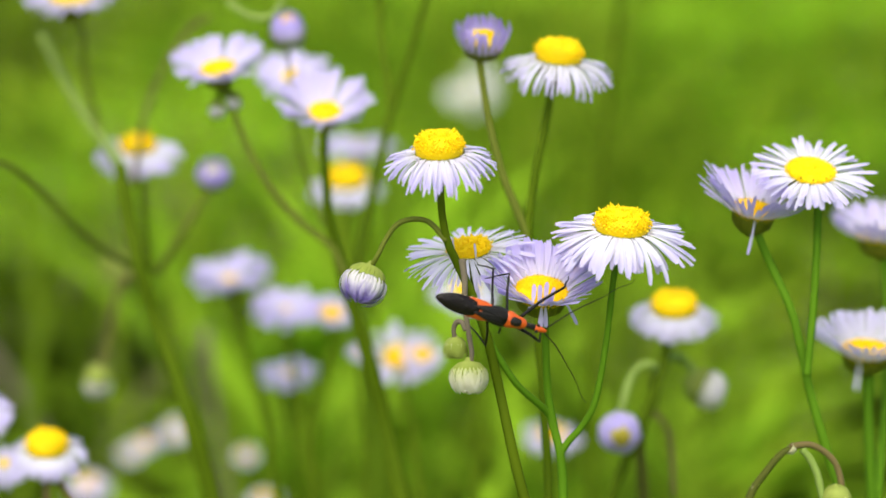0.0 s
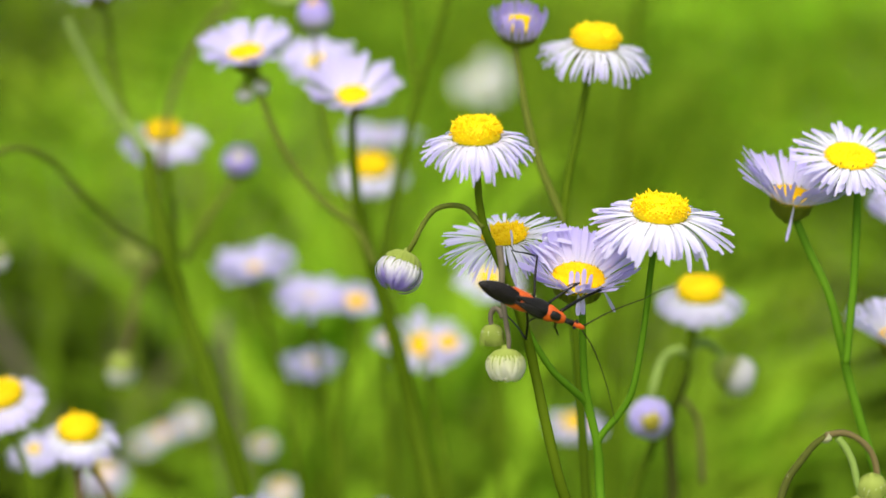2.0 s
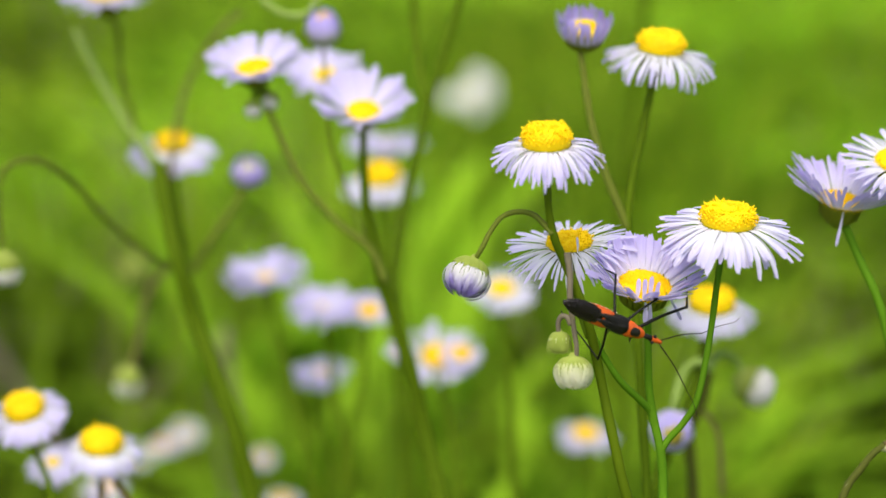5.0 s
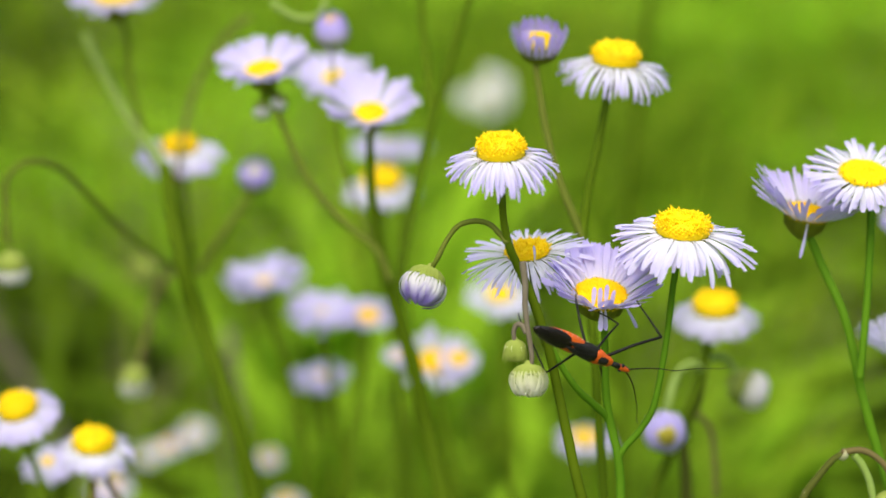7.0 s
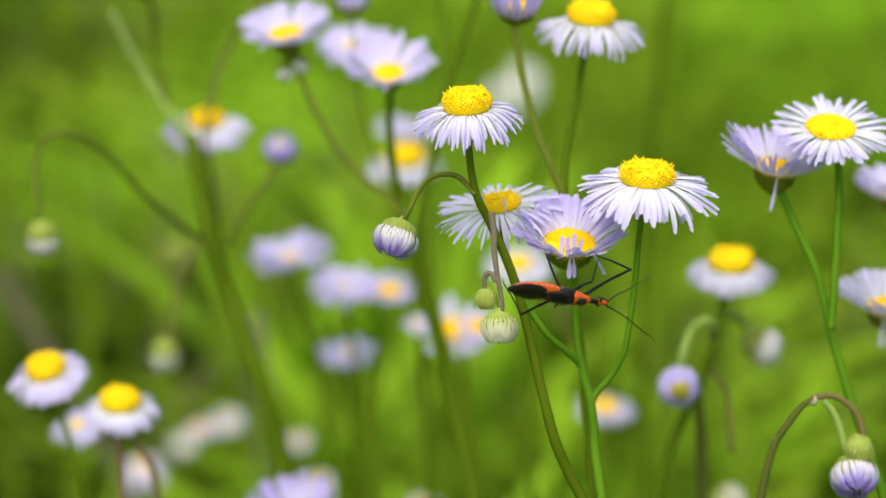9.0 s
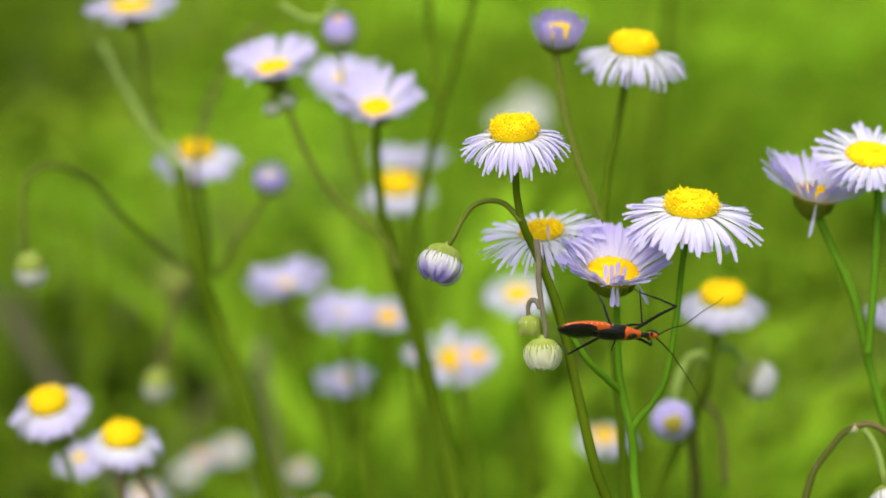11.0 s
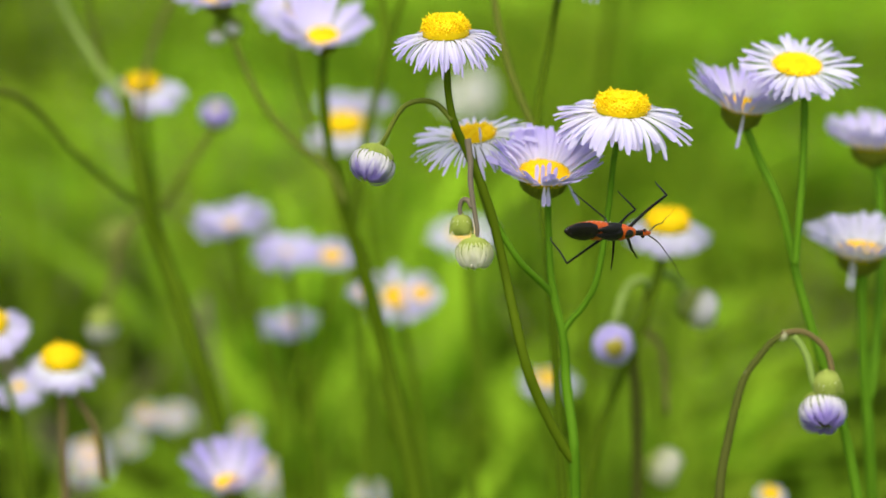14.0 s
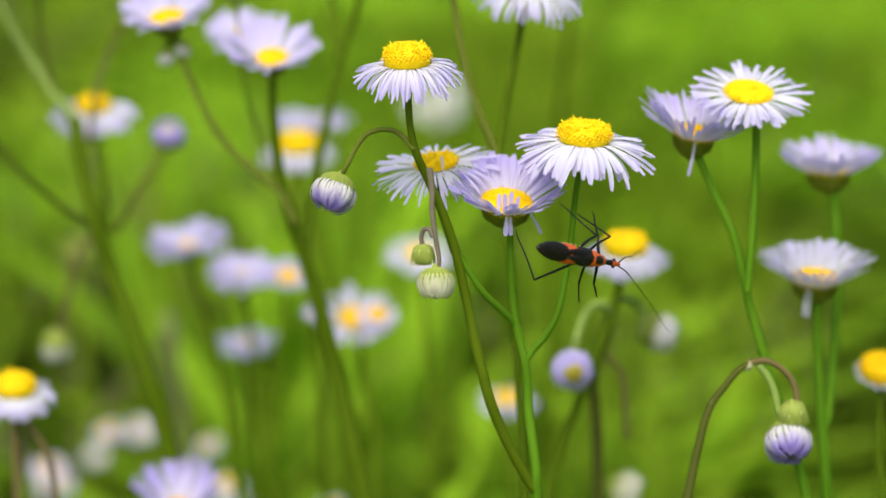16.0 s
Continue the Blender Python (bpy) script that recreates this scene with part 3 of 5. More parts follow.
def blades(name, label, material, count, height, width, seed, lean, where, near=0.62):
    """Many leaves or blades in one mesh: narrow, arched strips in clumps, densest round the flowers and thinning out into the distance."""
    rng = np.random.default_rng(seed)
    verts, faces = [], []
    placed = 0
    while placed < count:
        pick = rng.random()
        if pick < near:
            x, y = rng.normal(0, 0.6), rng.normal(1.7, 0.85)
        elif pick < near + 0.2:
            x, y = rng.normal(0, 1.8), rng.normal(1.5, 1.8)
        else:
            r, a = 0.6 + 9.5 * rng.random() ** 1.4, rng.uniform(0, 2 * math.pi)
            x, y = r * math.cos(a), 0.8 + r * math.sin(a)
        # kept low and thin round the one who films
        if abs(x) < 0.3 and -0.45 < y < 0.6:
            continue
        dens = noise.noise((x * 4.5, y * 4.5, seed))
        if rng.random() > (0.6 + 0.8 * dens) * where(x, y):
            continue
        placed += 1
        far = 1 + max(0.0, math.hypot(x, y - 1) - 2.5) * 0.16
        h = rng.uniform(*height) * (1 + 0.5 * dens) * far
        w = rng.uniform(*width) * 0.5 * far
        a, b = rng.uniform(0, 2 * math.pi), rng.uniform(0, 2 * math.pi)
        cx, cy = math.cos(a) * w, math.sin(a) * w
        out = lean * h * rng.uniform(0.2, 1.4)
        dx, dy = math.cos(b) * out, math.sin(b) * out
        i = len(verts)
        for s, f in ((0, 0.7), (0.4, 1.0), (0.75, 0.75)):
            px, py, pz = x + dx * s * s, y + dy * s * s, h * (s - 0.18 * s * s)
            verts += [(px - cx * f, py - cy * f, pz), (px + cx * f, py + cy * f, pz)]
        verts.append((x + dx, y + dy, h * 0.82))
        faces += [(i, i + 1, i + 3, i + 2), (i + 2, i + 3, i + 5, i + 4), (i + 4, i + 5, i + 6)]
    me = bpy.data.meshes.new(name)
    me.from_pydata(verts, [], faces)
    me.materials.append(material)
    me.shade_smooth()
    return tagged(new(name, me), label, "grass", kind="stuff")


ground()
blades("grass", "fresh green meadow grass blades", grass_green, 42000, (0.07, 0.2), (0.003, 0.008), 3, 0.4, lambda x, y: (1 - 0.93 * painted_shade(x, y)) * (1 - 0.5 * sunlit(x, y)))
blades("undergrowth", "green leaves of low meadow weeds", leaf_green, 36000, (0.04, 0.14), (0.01, 0.024), 4, 1.2, lambda x, y: (1 - 0.95 * painted_shade(x, y)) * (1 - 0.7 * sunlit(x, y)))
# brighter stretches of meadow: sunlight painted in by a paler grass colour
blades("pale_grass", "light yellow-green grass, coloured pale to look sunlit", pale_green, 34000, (0.06, 0.15), (0.008, 0.024), 9, 1.6, lambda x, y: sunlit(x, y) * (1 - painted_shade(x, y)) ** 2)
# background shade, put into the leaf colour of these weeds
blades("dark_weeds", "low weeds with dark olive-green leaves standing in for shade", shade_green, 34000, (0.03, 0.11), (0.01, 0.026), 12, 1.1, lambda x, y: 0.04 + painted_shade(x, y))
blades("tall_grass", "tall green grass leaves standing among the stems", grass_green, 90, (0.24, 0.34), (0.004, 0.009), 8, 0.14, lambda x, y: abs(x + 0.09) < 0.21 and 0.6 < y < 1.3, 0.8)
blades("dry_grass", "straw-coloured dry grass stalks", straw, 3400, (0.07, 0.17), (0.002, 0.006), 6, 0.5, lambda x, y: (0.3 + 0.7 * painted_shade(x, y)) * (y > 1.0 or abs(x) > 0.5))


def leafy_weed(x, y, seed, tall):
    """A low weed: a rosette of broad upright leaves with a midrib."""
    rng = random.Random(seed)
    weed = new("leafy_weed")
    weed.empty_display_size = 0.01
    weed.location = (x, y, 0)
    tagged(weed, "green weed with broad upright leaves in the grass", "weed", "leafy weeds")
    for k in range(9):
        bm = bmesh.new()
        h, w, a = tall * rng.uniform(0.65, 1.0), rng.uniform(0.01, 0.018), 2 * math.pi * (k + rng.random()) / 9
        out, rows = rng.uniform(0.2, 0.7) * h, []
        for i in range(9):
            s = i / 8
            wide = w * math.sin(math.pi * (0.06 + 0.94 * s)) ** 0.7 if i < 8 else 0.0005
            rows.append([bm.verts.new((out * s * s, wide * q, h * (s - 0.15 * s * s) + 0.2 * abs(q) * wide)) for q in (-1, -0.5, 0, 0.5, 1)])
        for p, q in zip(rows, rows[1:]):
            for j in range(4):
                bm.faces.new((p[j], p[j + 1], q[j + 1], q[j]))
        part("leaf", bm, pale_green, weed, m=pose(0, 0, -0.004, 0, 0, math.degrees(a)))
    return weed


for x, y, seed, tall in ((-0.05, 0.98, 1, 0.22), (0.01, 1.06, 2, 0.22), (-0.11, 1.12, 3, 0.26), (0.06, 0.92, 4, 0.18), (-0.02, 1.2, 5, 0.24), (0.145, 0.97, 6, 0.17), (-0.005, 0.84, 7, 0.19)):
    leafy_weed(x, y, seed, tall)


def dry_stalk(base, top, bend, r, label):
    """A withered grass stalk: a tapering, slightly jointed tube with a torn sheath at its end."""
    stalk = new("dry_stalk")
    stalk.empty_display_size = 0.01
    stalk.location = (*base, 0)
    tagged(stalk, label, "grass stalk", "dry stalks")
    tip = Vector(top) - Vector((*base, 0))
    line = smooth_line([(0, 0, -0.005), tip * 0.35 + Vector(bend), tip * 0.7 + Vector(bend) * 0.8, tip], 7)
    radii = [r * (1.0 - 0.25 * i / len(line)) * (1.18 if i % 7 == 0 else 1.0) for i in range(len(line))]
    part("stalk", tube(bmesh.new(), line, radii), stem_grey, stalk)
    bm = bmesh.new()
    ray_petal(bm, Matrix.Translation(line[14]) @ pose(0, 0, 0, 0, 0, 200), tip.length * 0.28, r * 3.2, 70, 96, random.Random(3), 30)
    part("sheath", bm, straw, stalk, "torn straw-coloured leaf sheath")
    return stalk


dry_stalk((-0.138, 0.95), (-0.24, 0.95, 0.235), (0.012, 0, 0), 0.0038, "thick grey-brown withered stalk leaning over the weeds")
dry_stalk((-0.045, 0.62), (-0.0624, 0.62, 0.2994), (0.003, 0, 0), 0.0018, "pale withered stalk standing among the flower stems")


# ---- the fleabane plants ----

aster = plant("aster", "branched fleabane plant with white and lilac daisy flowers and nodding buds", (0.0244, 0.2507), "fleabane plants")
flower(aster, (0.0072, 0.2566, 0.4572), 0.0136, 2, -2, 0, -20, PALE, petals=185, disc=0.46, dome=0.88, fine=True, sag=46, broad=2.4)
stem(aster, [(0.0073, 0.2569, 0.4552), (0.0073, 0.2550, 0.4524), (0.0075, 0.2547, 0.4496), (0.0082, 0.2546, 0.4463), (0.0096, 0.2556, 0.4428), (0.0111, 0.2553, 0.4394), (0.0130, 0.2550, 0.4339), (0.0145, 0.2544, 0.4273), (0.0159, 0.2522, 0.4208), (0.0174, 0.2509, 0.4145), (0.0188, 0.2509, 0.4105), (0.0206, 0.2509, 0.4065), (0.0225, 0.2509, 0.4029), (0.0237, 0.2507, 0.4011)], 0.00044, 0.00072, stem_deep)
stem(aster, [(-0.0015, 0.2560, 0.4428), (-0.0006, 0.2556, 0.4445), (0.0005, 0.2563, 0.4465), (0.0019, 0.2568, 0.4482), (0.0038, 0.2570, 0.4488), (0.0057, 0.2569, 0.4485), (0.0070, 0.2551, 0.4478), (0.0079, 0.2541, 0.4468)], 0.00030, 0.00035, stem_olive, name="flower_stalk")
bud(aster, (-0.0025, 0.2546, 0.4407), 0.0063, 150, 24, "lilac")
stem(aster, [(0.0099, 0.2552, 0.4441), (0.0102, 0.2542, 0.4416), (0.0102, 0.2532, 0.4387), (0.0107, 0.2520, 0.4350), (0.0110, 0.2514, 0.4330), (0.0108, 0.2510, 0.4314)], 0.00046, 0.00032, stem_grey, name="withered_stalk")
bud(aster, (0.0106, 0.2504, 0.4296), 0.0055, 160, 0, "green")
stem(aster, [(0.0090, 0.2529, 0.4339), (0.0088, 0.2532, 0.4355), (0.0092, 0.2532, 0.4365), (0.0099, 0.2528, 0.4365), (0.0103, 0.2523, 0.4357)], 0.00030, 0.00035, stem_grey, name="withered_stalk")
bud(aster, (0.0090, 0.2527, 0.4326), 0.0036, 168, 0, "leafy")
flower(aster, (0.0111, 0.2654, 0.4416), 0.0166, 4, -6, 8, -8, WHITE, petals=112, disc=0.35, dome=0.5, fine=True, sag=28, broad=1.6, strays=((-128, 70, 0.6), (-75, 60, 0.5)))
stem(aster, [(0.0111, 0.2655, 0.4401), (0.0115, 0.2643, 0.4366), (0.0123, 0.2613, 0.4338), (0.0130, 0.2576, 0.4321)], 0.00040, 0.00040, stem_green, name="flower_stalk")
flower(aster, (0.0201, 0.2595, 0.4381), 0.0156, 14, 4, 38, 34, LILAC, petals=92, disc=0.46, dome=0.16, fine=True, sag=-12, broad=2.6, centre=floret_orange, strays=((-98, 95, 0.55), (-84, 105, 0.6), (-112, 100, 0.5), (-72, 85, 0.5), (-92, -40, 0.5), (-84, -50, 0.45), (-35, -45, 0.6)))
stem(aster, [(0.0206, 0.2592, 0.4353), (0.0207, 0.2586, 0.4309), (0.0210, 0.2582, 0.4249), (0.0218, 0.2576, 0.4204), (0.0225, 0.2566, 0.4173), (0.0229, 0.2561, 0.4140), (0.0230, 0.2550, 0.4105), (0.0237, 0.2515, 0.4046), (0.0239, 0.2506, 0.4008), (0.0244, 0.2507, 0.3883)], 0.00045, 0.00072, stem_fresh, rooted=True)
flower(aster, (0.0301, 0.2589, 0.4464), 0.0173, 2, 3, 0, -12, WHITE, petals=132, disc=0.41, dome=0.72, fine=True, sag=42, broad=2.7)
stem(aster, [(0.0295, 0.2591, 0.4422), (0.0290, 0.2581, 0.4391), (0.0283, 0.2574, 0.4322), (0.0270, 0.2564, 0.4245), (0.0254, 0.2568, 0.4208), (0.0238, 0.2568, 0.4188), (0.0229, 0.2566, 0.4175), (0.0226, 0.2565, 0.4160), (0.0228, 0.2561, 0.4144)], 0.00040, 0.00045, stem_fresh)
stem(aster, [(0.0131, 0.2553, 0.4338), (0.0146, 0.2550, 0.4309), (0.0168, 0.2550, 0.4274), (0.0193, 0.2565, 0.4244), (0.0211, 0.2579, 0.4221), (0.0216, 0.2577, 0.4207), (0.0221, 0.2571, 0.4188)], 0.00040, 0.00050, stem_fresh)

tall = plant("tall", "fleabane plant with a white daisy and an opening lilac bud", (0.0245, 0.2734), "fleabane plants")
bud(tall, (0.0150, 0.3005, 0.4615), 0.0078, 12, 2, "open")
stem(tall, [(0.0143, 0.3001, 0.4599), (0.0150, 0.2985, 0.4553), (0.0158, 0.2969, 0.4504), (0.0175, 0.2947, 0.4439), (0.0199, 0.2927, 0.4380), (0.0211, 0.2918, 0.4352)], 0.00050, 0.00063, stem_olive)
flower(tall, (0.0256, 0.2981, 0.4591), 0.0158, 0, 6, 0, -28, WHITE, petals=190, disc=0.43, dome=0.9, fine=True, sag=50, broad=1.9)
stem(tall, [(0.0250, 0.2989, 0.4568), (0.0243, 0.2977, 0.4530), (0.0232, 0.2959, 0.4477), (0.0218, 0.2939, 0.4416), (0.0211, 0.2918, 0.4352), (0.0216, 0.2899, 0.4295), (0.0225, 0.2868, 0.4204), (0.0232, 0.2833, 0.4097), (0.0238, 0.2798, 0.3991), (0.0245, 0.2734, 0.3801)], 0.00053, 0.00069, stem_green, rooted=True)

side = plant("right", "fleabane plant with a white daisy and a lilac cup-shaped daisy", (0.0652, 0.2591), "fleabane plants")
flower(side, (0.0562, 0.2749, 0.4493), 0.0166, 16, 2, 8, -4, WHITE, petals=96, disc=0.4, dome=0.22, fine=True, sag=10, broad=1.8)
stem(side, [(0.0574, 0.2755, 0.4464), (0.0574, 0.2742, 0.4425), (0.0569, 0.2714, 0.4339), (0.0562, 0.2690, 0.4268), (0.0558, 0.2678, 0.4230)], 0.00051, 0.00054, stem_fresh)
flower(side, (0.0496, 0.2788, 0.4428), 0.0165, 9, 8, 40, 36, LILAC, petals=110, disc=0.38, dome=0.15, fine=True, sag=-10, broad=2.0, centre=floret_orange, strays=((-95, -70, 0.7), (-60, 70, 0.4)))
stem(side, [(0.0501, 0.2780, 0.4398), (0.0519, 0.2767, 0.4357), (0.0542, 0.2735, 0.4307), (0.0557, 0.2716, 0.4250), (0.0566, 0.2701, 0.4206), (0.0582, 0.2682, 0.4149), (0.0600, 0.2663, 0.4091), (0.0630, 0.2631, 0.3997), (0.0652, 0.2591, 0.3874)], 0.00057, 0.00074, stem_fresh, rooted=True)

edge = plant("late", "fleabane plant with pale lilac daisies on straight stems", (0.0718, 0.2828), "fleabane plants")
flower(edge, (0.0697, 0.2941, 0.4162), 0.0168, 4, 0, 42, 32, WHITE_COOL, petals=150, disc=0.44, dome=0.2, fine=True, sag=-6, broad=2.2, centre=floret_orange, strays=((-120, -70, 0.7), (-112, -75, 0.7), (-80, 80, 0.4)))
stem(edge, [(0.0700, 0.2932, 0.4136), (0.0699, 0.2915, 0.4084), (0.0701, 0.2889, 0.4004), (0.0704, 0.2870, 0.3948), (0.0708, 0.2849, 0.3884), (0.0718, 0.2828, 0.3727)], 0.00075, 0.00090, stem_fresh, rooted=True)
flower(edge, (0.0746, 0.3106, 0.4285), 0.0162, -4, 0, 30, 42, LILAC_PALE, petals=130, disc=0.45, dome=0.15, fine=False, broad=2.2)
stem(edge, [(0.0752, 0.3096, 0.4256), (0.0756, 0.3076, 0.4198), (0.0756, 0.3046, 0.4106), (0.0741, 0.2986, 0.4018), (0.0715, 0.2891, 0.3966), (0.0704, 0.2870, 0.3947)], 0.00075, 0.00075, stem_fresh)

rim = plant("late", "fleabane plant with one small white daisy", (0.0834, 0.2970), "fleabane plants")
flower(rim, (0.0842, 0.3089, 0.3956), 0.0081, 20, 0, 0, -20, WHITE, petals=30, disc=0.85, dome=0.7, fine=False, centre=floret_orange)
stem(rim, [(0.0841, 0.3083, 0.3939), (0.0836, 0.3027, 0.3769), (0.0834, 0.2970, 0.3599)], 0.00040, 0.00050, stem_green, rooted=True)

arched = plant("arch", "fleabane stem bent over with nodding lilac and green buds", (0.0435, 0.2516), "fleabane plants")
stem(arched, [(0.0528, 0.2618, 0.4149), (0.0514, 0.2615, 0.4140), (0.0496, 0.2608, 0.4120), (0.0479, 0.2601, 0.4098), (0.0467, 0.2591, 0.4067), (0.0453, 0.2573, 0.4013), (0.0442, 0.2555, 0.3956), (0.0435, 0.2516, 0.3841)], 0.00042, 0.00068, stem_umber, rooted=True)
stem(arched, [(0.0528, 0.2618, 0.4151), (0.0552, 0.2619, 0.4154), (0.0572, 0.2616, 0.4146), (0.0588, 0.2610, 0.4130), (0.0595, 0.2603, 0.4108), (0.0595, 0.2597, 0.4090)], 0.00045, 0.00045, stem_brown, name="flower_stalk")
stem(arched, [(0.0544, 0.2617, 0.4148), (0.0555, 0.2613, 0.4135), (0.0564, 0.2606, 0.4116), (0.0569, 0.2599, 0.4094), (0.0575, 0.2593, 0.4076)], 0.00051, 0.00051, stem_pale, name="flower_stalk")
bud(arched, (0.0590, 0.2594, 0.4080), 0.0046, 190, -10, "leafy")
bud(arched, (0.0583, 0.2584, 0.4046), 0.0070, 124, 4, "lilac")
bud(arched, (0.0528, 0.2618, 0.4149), 0.0018, 0, -60, "node")
bud(arched, (0.0477, 0.2602, 0.4101), 0.0011, 0, -70, "node")

droopy = plant("droop", "white fleabane daisy with drooping rays on a bent stem", (0.0299, 0.3126), "fleabane plants")
flower(droopy, (0.0445, 0.3296, 0.4099), 0.0144, 4, 0, -8, -48, WHITE_COOL, petals=200, disc=0.52, dome=0.8, fine=False, sag=30, broad=2.6)
stem(droopy, [(0.0439, 0.3287, 0.4073), (0.0430, 0.3273, 0.4029), (0.0413, 0.3256, 0.3976), (0.0383, 0.3234, 0.3906), (0.0360, 0.3217, 0.3853), (0.0337, 0.3200, 0.3800), (0.0309, 0.3163, 0.3686), (0.0299, 0.3126, 0.3571)], 0.00075, 0.00088, stem_green, rooted=True)

nodding = plant("ball", "fleabane plant with nodding lilac buds", (0.0408, 0.3250), "fleabane plants")
bud(nodding, (0.0351, 0.3161, 0.3940), 0.0078, 84, -5, "button")
stem(nodding, [(0.0356, 0.3197, 0.3960), (0.0362, 0.3205, 0.3986), (0.0375, 0.3242, 0.4003), (0.0390, 0.3247, 0.4021), (0.0408, 0.3248, 0.4023), (0.0422, 0.3271, 0.3999)], 0.00068, 0.00068, stem_pale, name="flower_stalk")
bud(nodding, (0.0518, 0.3371, 0.3930), 0.0072, 20, 108, "pale")
stem(nodding, [(0.0503, 0.3376, 0.3945), (0.0489, 0.3384, 0.3967), (0.0466, 0.3361, 0.3992), (0.0437, 0.3305, 0.4010), (0.0422, 0.3271, 0.3999)], 0.00068, 0.00068, stem_pale, name="flower_stalk")
stem(nodding, [(0.0422, 0.3271, 0.3999), (0.0414, 0.3270, 0.3949), (0.0395, 0.3267, 0.3890), (0.0404, 0.3262, 0.3780), (0.0408, 0.3250, 0.3554)], 0.00085, 0.00102, stem_umber, rooted=True)
stem(nodding, [(0.0394, 0.3296, 0.3883), (0.0421, 0.3360, 0.3892), (0.0443, 0.3355, 0.3878), (0.0457, 0.3345, 0.3846), (0.0462, 0.3315, 0.3755)], 0.00045, 0.00045, stem_brown, name="flower_stalk")

low = plant("low", "low fleabane plant with yellow-centred white daisies", (-0.0563, 0.3149), "fleabane plants")
flower(low, (-0.0688, 0.3252, 0.3945), 0.0138, 16, -8, -2, -40, LILAC_PALE, petals=64, disc=0.48, dome=0.85, fine=False, sag=30, broad=2.2)
flower(low, (-0.0566, 0.3232, 0.3890), 0.0131, 6, 4, -6, -46, WHITE, petals=64, disc=0.54, dome=0.8, fine=False, sag=40, broad=2.4)
flower(low, (-0.0691, 0.3487, 0.3752), 0.0104, 20, 0, 0, -30, LILAC_PALE, petals=40, disc=0.22, dome=0.3, fine=False)
stem(low, [(-0.0566, 0.3227, 0.3873), (-0.0567, 0.3215, 0.3838), (-0.0566, 0.3201, 0.3794), (-0.0563, 0.3149, 0.3636)], 0.00060, 0.00072, stem_brown, rooted=True)
stem(low, [(-0.0682, 0.3245, 0.3925), (-0.0671, 0.3231, 0.3881), (-0.0650, 0.3213, 0.3829), (-0.0637, 0.3185, 0.3741), (-0.0628, 0.3150, 0.3636)], 0.00048, 0.00060, stem_green, rooted=True)
stem(low, [(-0.0561, 0.3225, 0.3868), (-0.0544, 0.3215, 0.3838), (-0.0512, 0.3197, 0.3785), (-0.0498, 0.3171, 0.3706)], 0.00048, 0.00060, stem_brown)

leftmost = plant("left", "fleabane plant with white daisies, lilac bud and arching stalk", (-0.0305, 0.3492), "fleabane plants")
flower(leftmost, (-0.0506, 0.3972, 0.4187), 0.0170, 6, 0, -6, -26, WHITE, petals=64, disc=0.42, dome=0.8, fine=False, sag=50, broad=2.8)
stem(leftmost, [(-0.0523, 0.4131, 0.4103), (-0.0520, 0.4113, 0.4049), (-0.0500, 0.4039, 0.3919)], 0.00078, 0.00093, stem_green, name="flower_stalk")
bud(leftmost, (-0.0364, 0.3984, 0.4134), 0.0077, 30, 0, "opening")
stem(leftmost, [(-0.0369, 0.3977, 0.4113), (-0.0394, 0.3964, 0.4071), (-0.0438, 0.3944, 0.4009), (-0.0477, 0.3953, 0.3942)], 0.00062, 0.00078, stem_olive)
stem(leftmost, [(-0.0677, 0.3957, 0.4419), (-0.0629, 0.3927, 0.4328), (-0.0581, 0.3901, 0.4252), (-0.0533, 0.3879, 0.4187), (-0.0517, 0.3881, 0.4097)], 0.00078, 0.00109, stem_pale, name="flower_stalk")
stem(leftmost, [(-0.0497, 0.3651, 0.4251), (-0.0483, 0.3623, 0.4166), (-0.0464, 0.3595, 0.4080), (-0.0440, 0.3594, 0.3985), (-0.0407, 0.3566, 0.3899), (-0.0372, 0.3531, 0.3793), (-0.0344, 0.3523, 0.3676), (-0.0305, 0.3492, 0.3488)], 0.00130, 0.00175, stem_green, rooted=True)
flower(leftmost, (-0.0605, 0.3888, 0.4497), 0.0182, 4, 0, 6, -6, LILAC_PALE, petals=56, disc=0.42, dome=0.3, fine=False)
stem(leftmost, [(-0.0605, 0.3883, 0.4480), (-0.0589, 0.3898, 0.4432), (-0.0587, 0.3901, 0.4345), (-0.0565, 0.3896, 0.4237)], 0.00050, 0.00050, stem_olive)
stem(leftmost, [(-0.0745, 0.3468, 0.4155), (-0.0750, 0.3486, 0.4209), (-0.0749, 0.3502, 0.4260), (-0.0722, 0.3511, 0.4290), (-0.0684, 0.3540, 0.4283), (-0.0645, 0.3587, 0.4239), (-0.0594, 0.3650, 0.4147), (-0.0538, 0.3742, 0.4053), (-0.0499, 0.3844, 0.3987)], 0.00050, 0.00055, stem_olive, name="flower_stalk")
bud(leftmost, (-0.0739, 0.3456, 0.4120), 0.0061, 180, 0, "pale")
bud(leftmost, (-0.0867, 0.5974, 0.3264), 0.0121, 60, -40, "leafy")
stem(leftmost, [(-0.0508, 0.3894, 0.4138), (-0.0501, 0.3912, 0.4194), (-0.0497, 0.3987, 0.4235), (-0.0491, 0.4123, 0.4268), (-0.0454, 0.4145, 0.4338), (-0.0409, 0.4162, 0.4391), (-0.0379, 0.4166, 0.4407)], 0.00045, 0.00045, stem_brown, name="flower_stalk")
bud(leftmost, (-0.0648, 0.4220, 0.3609), 0.0070, 180, 0, "pale")
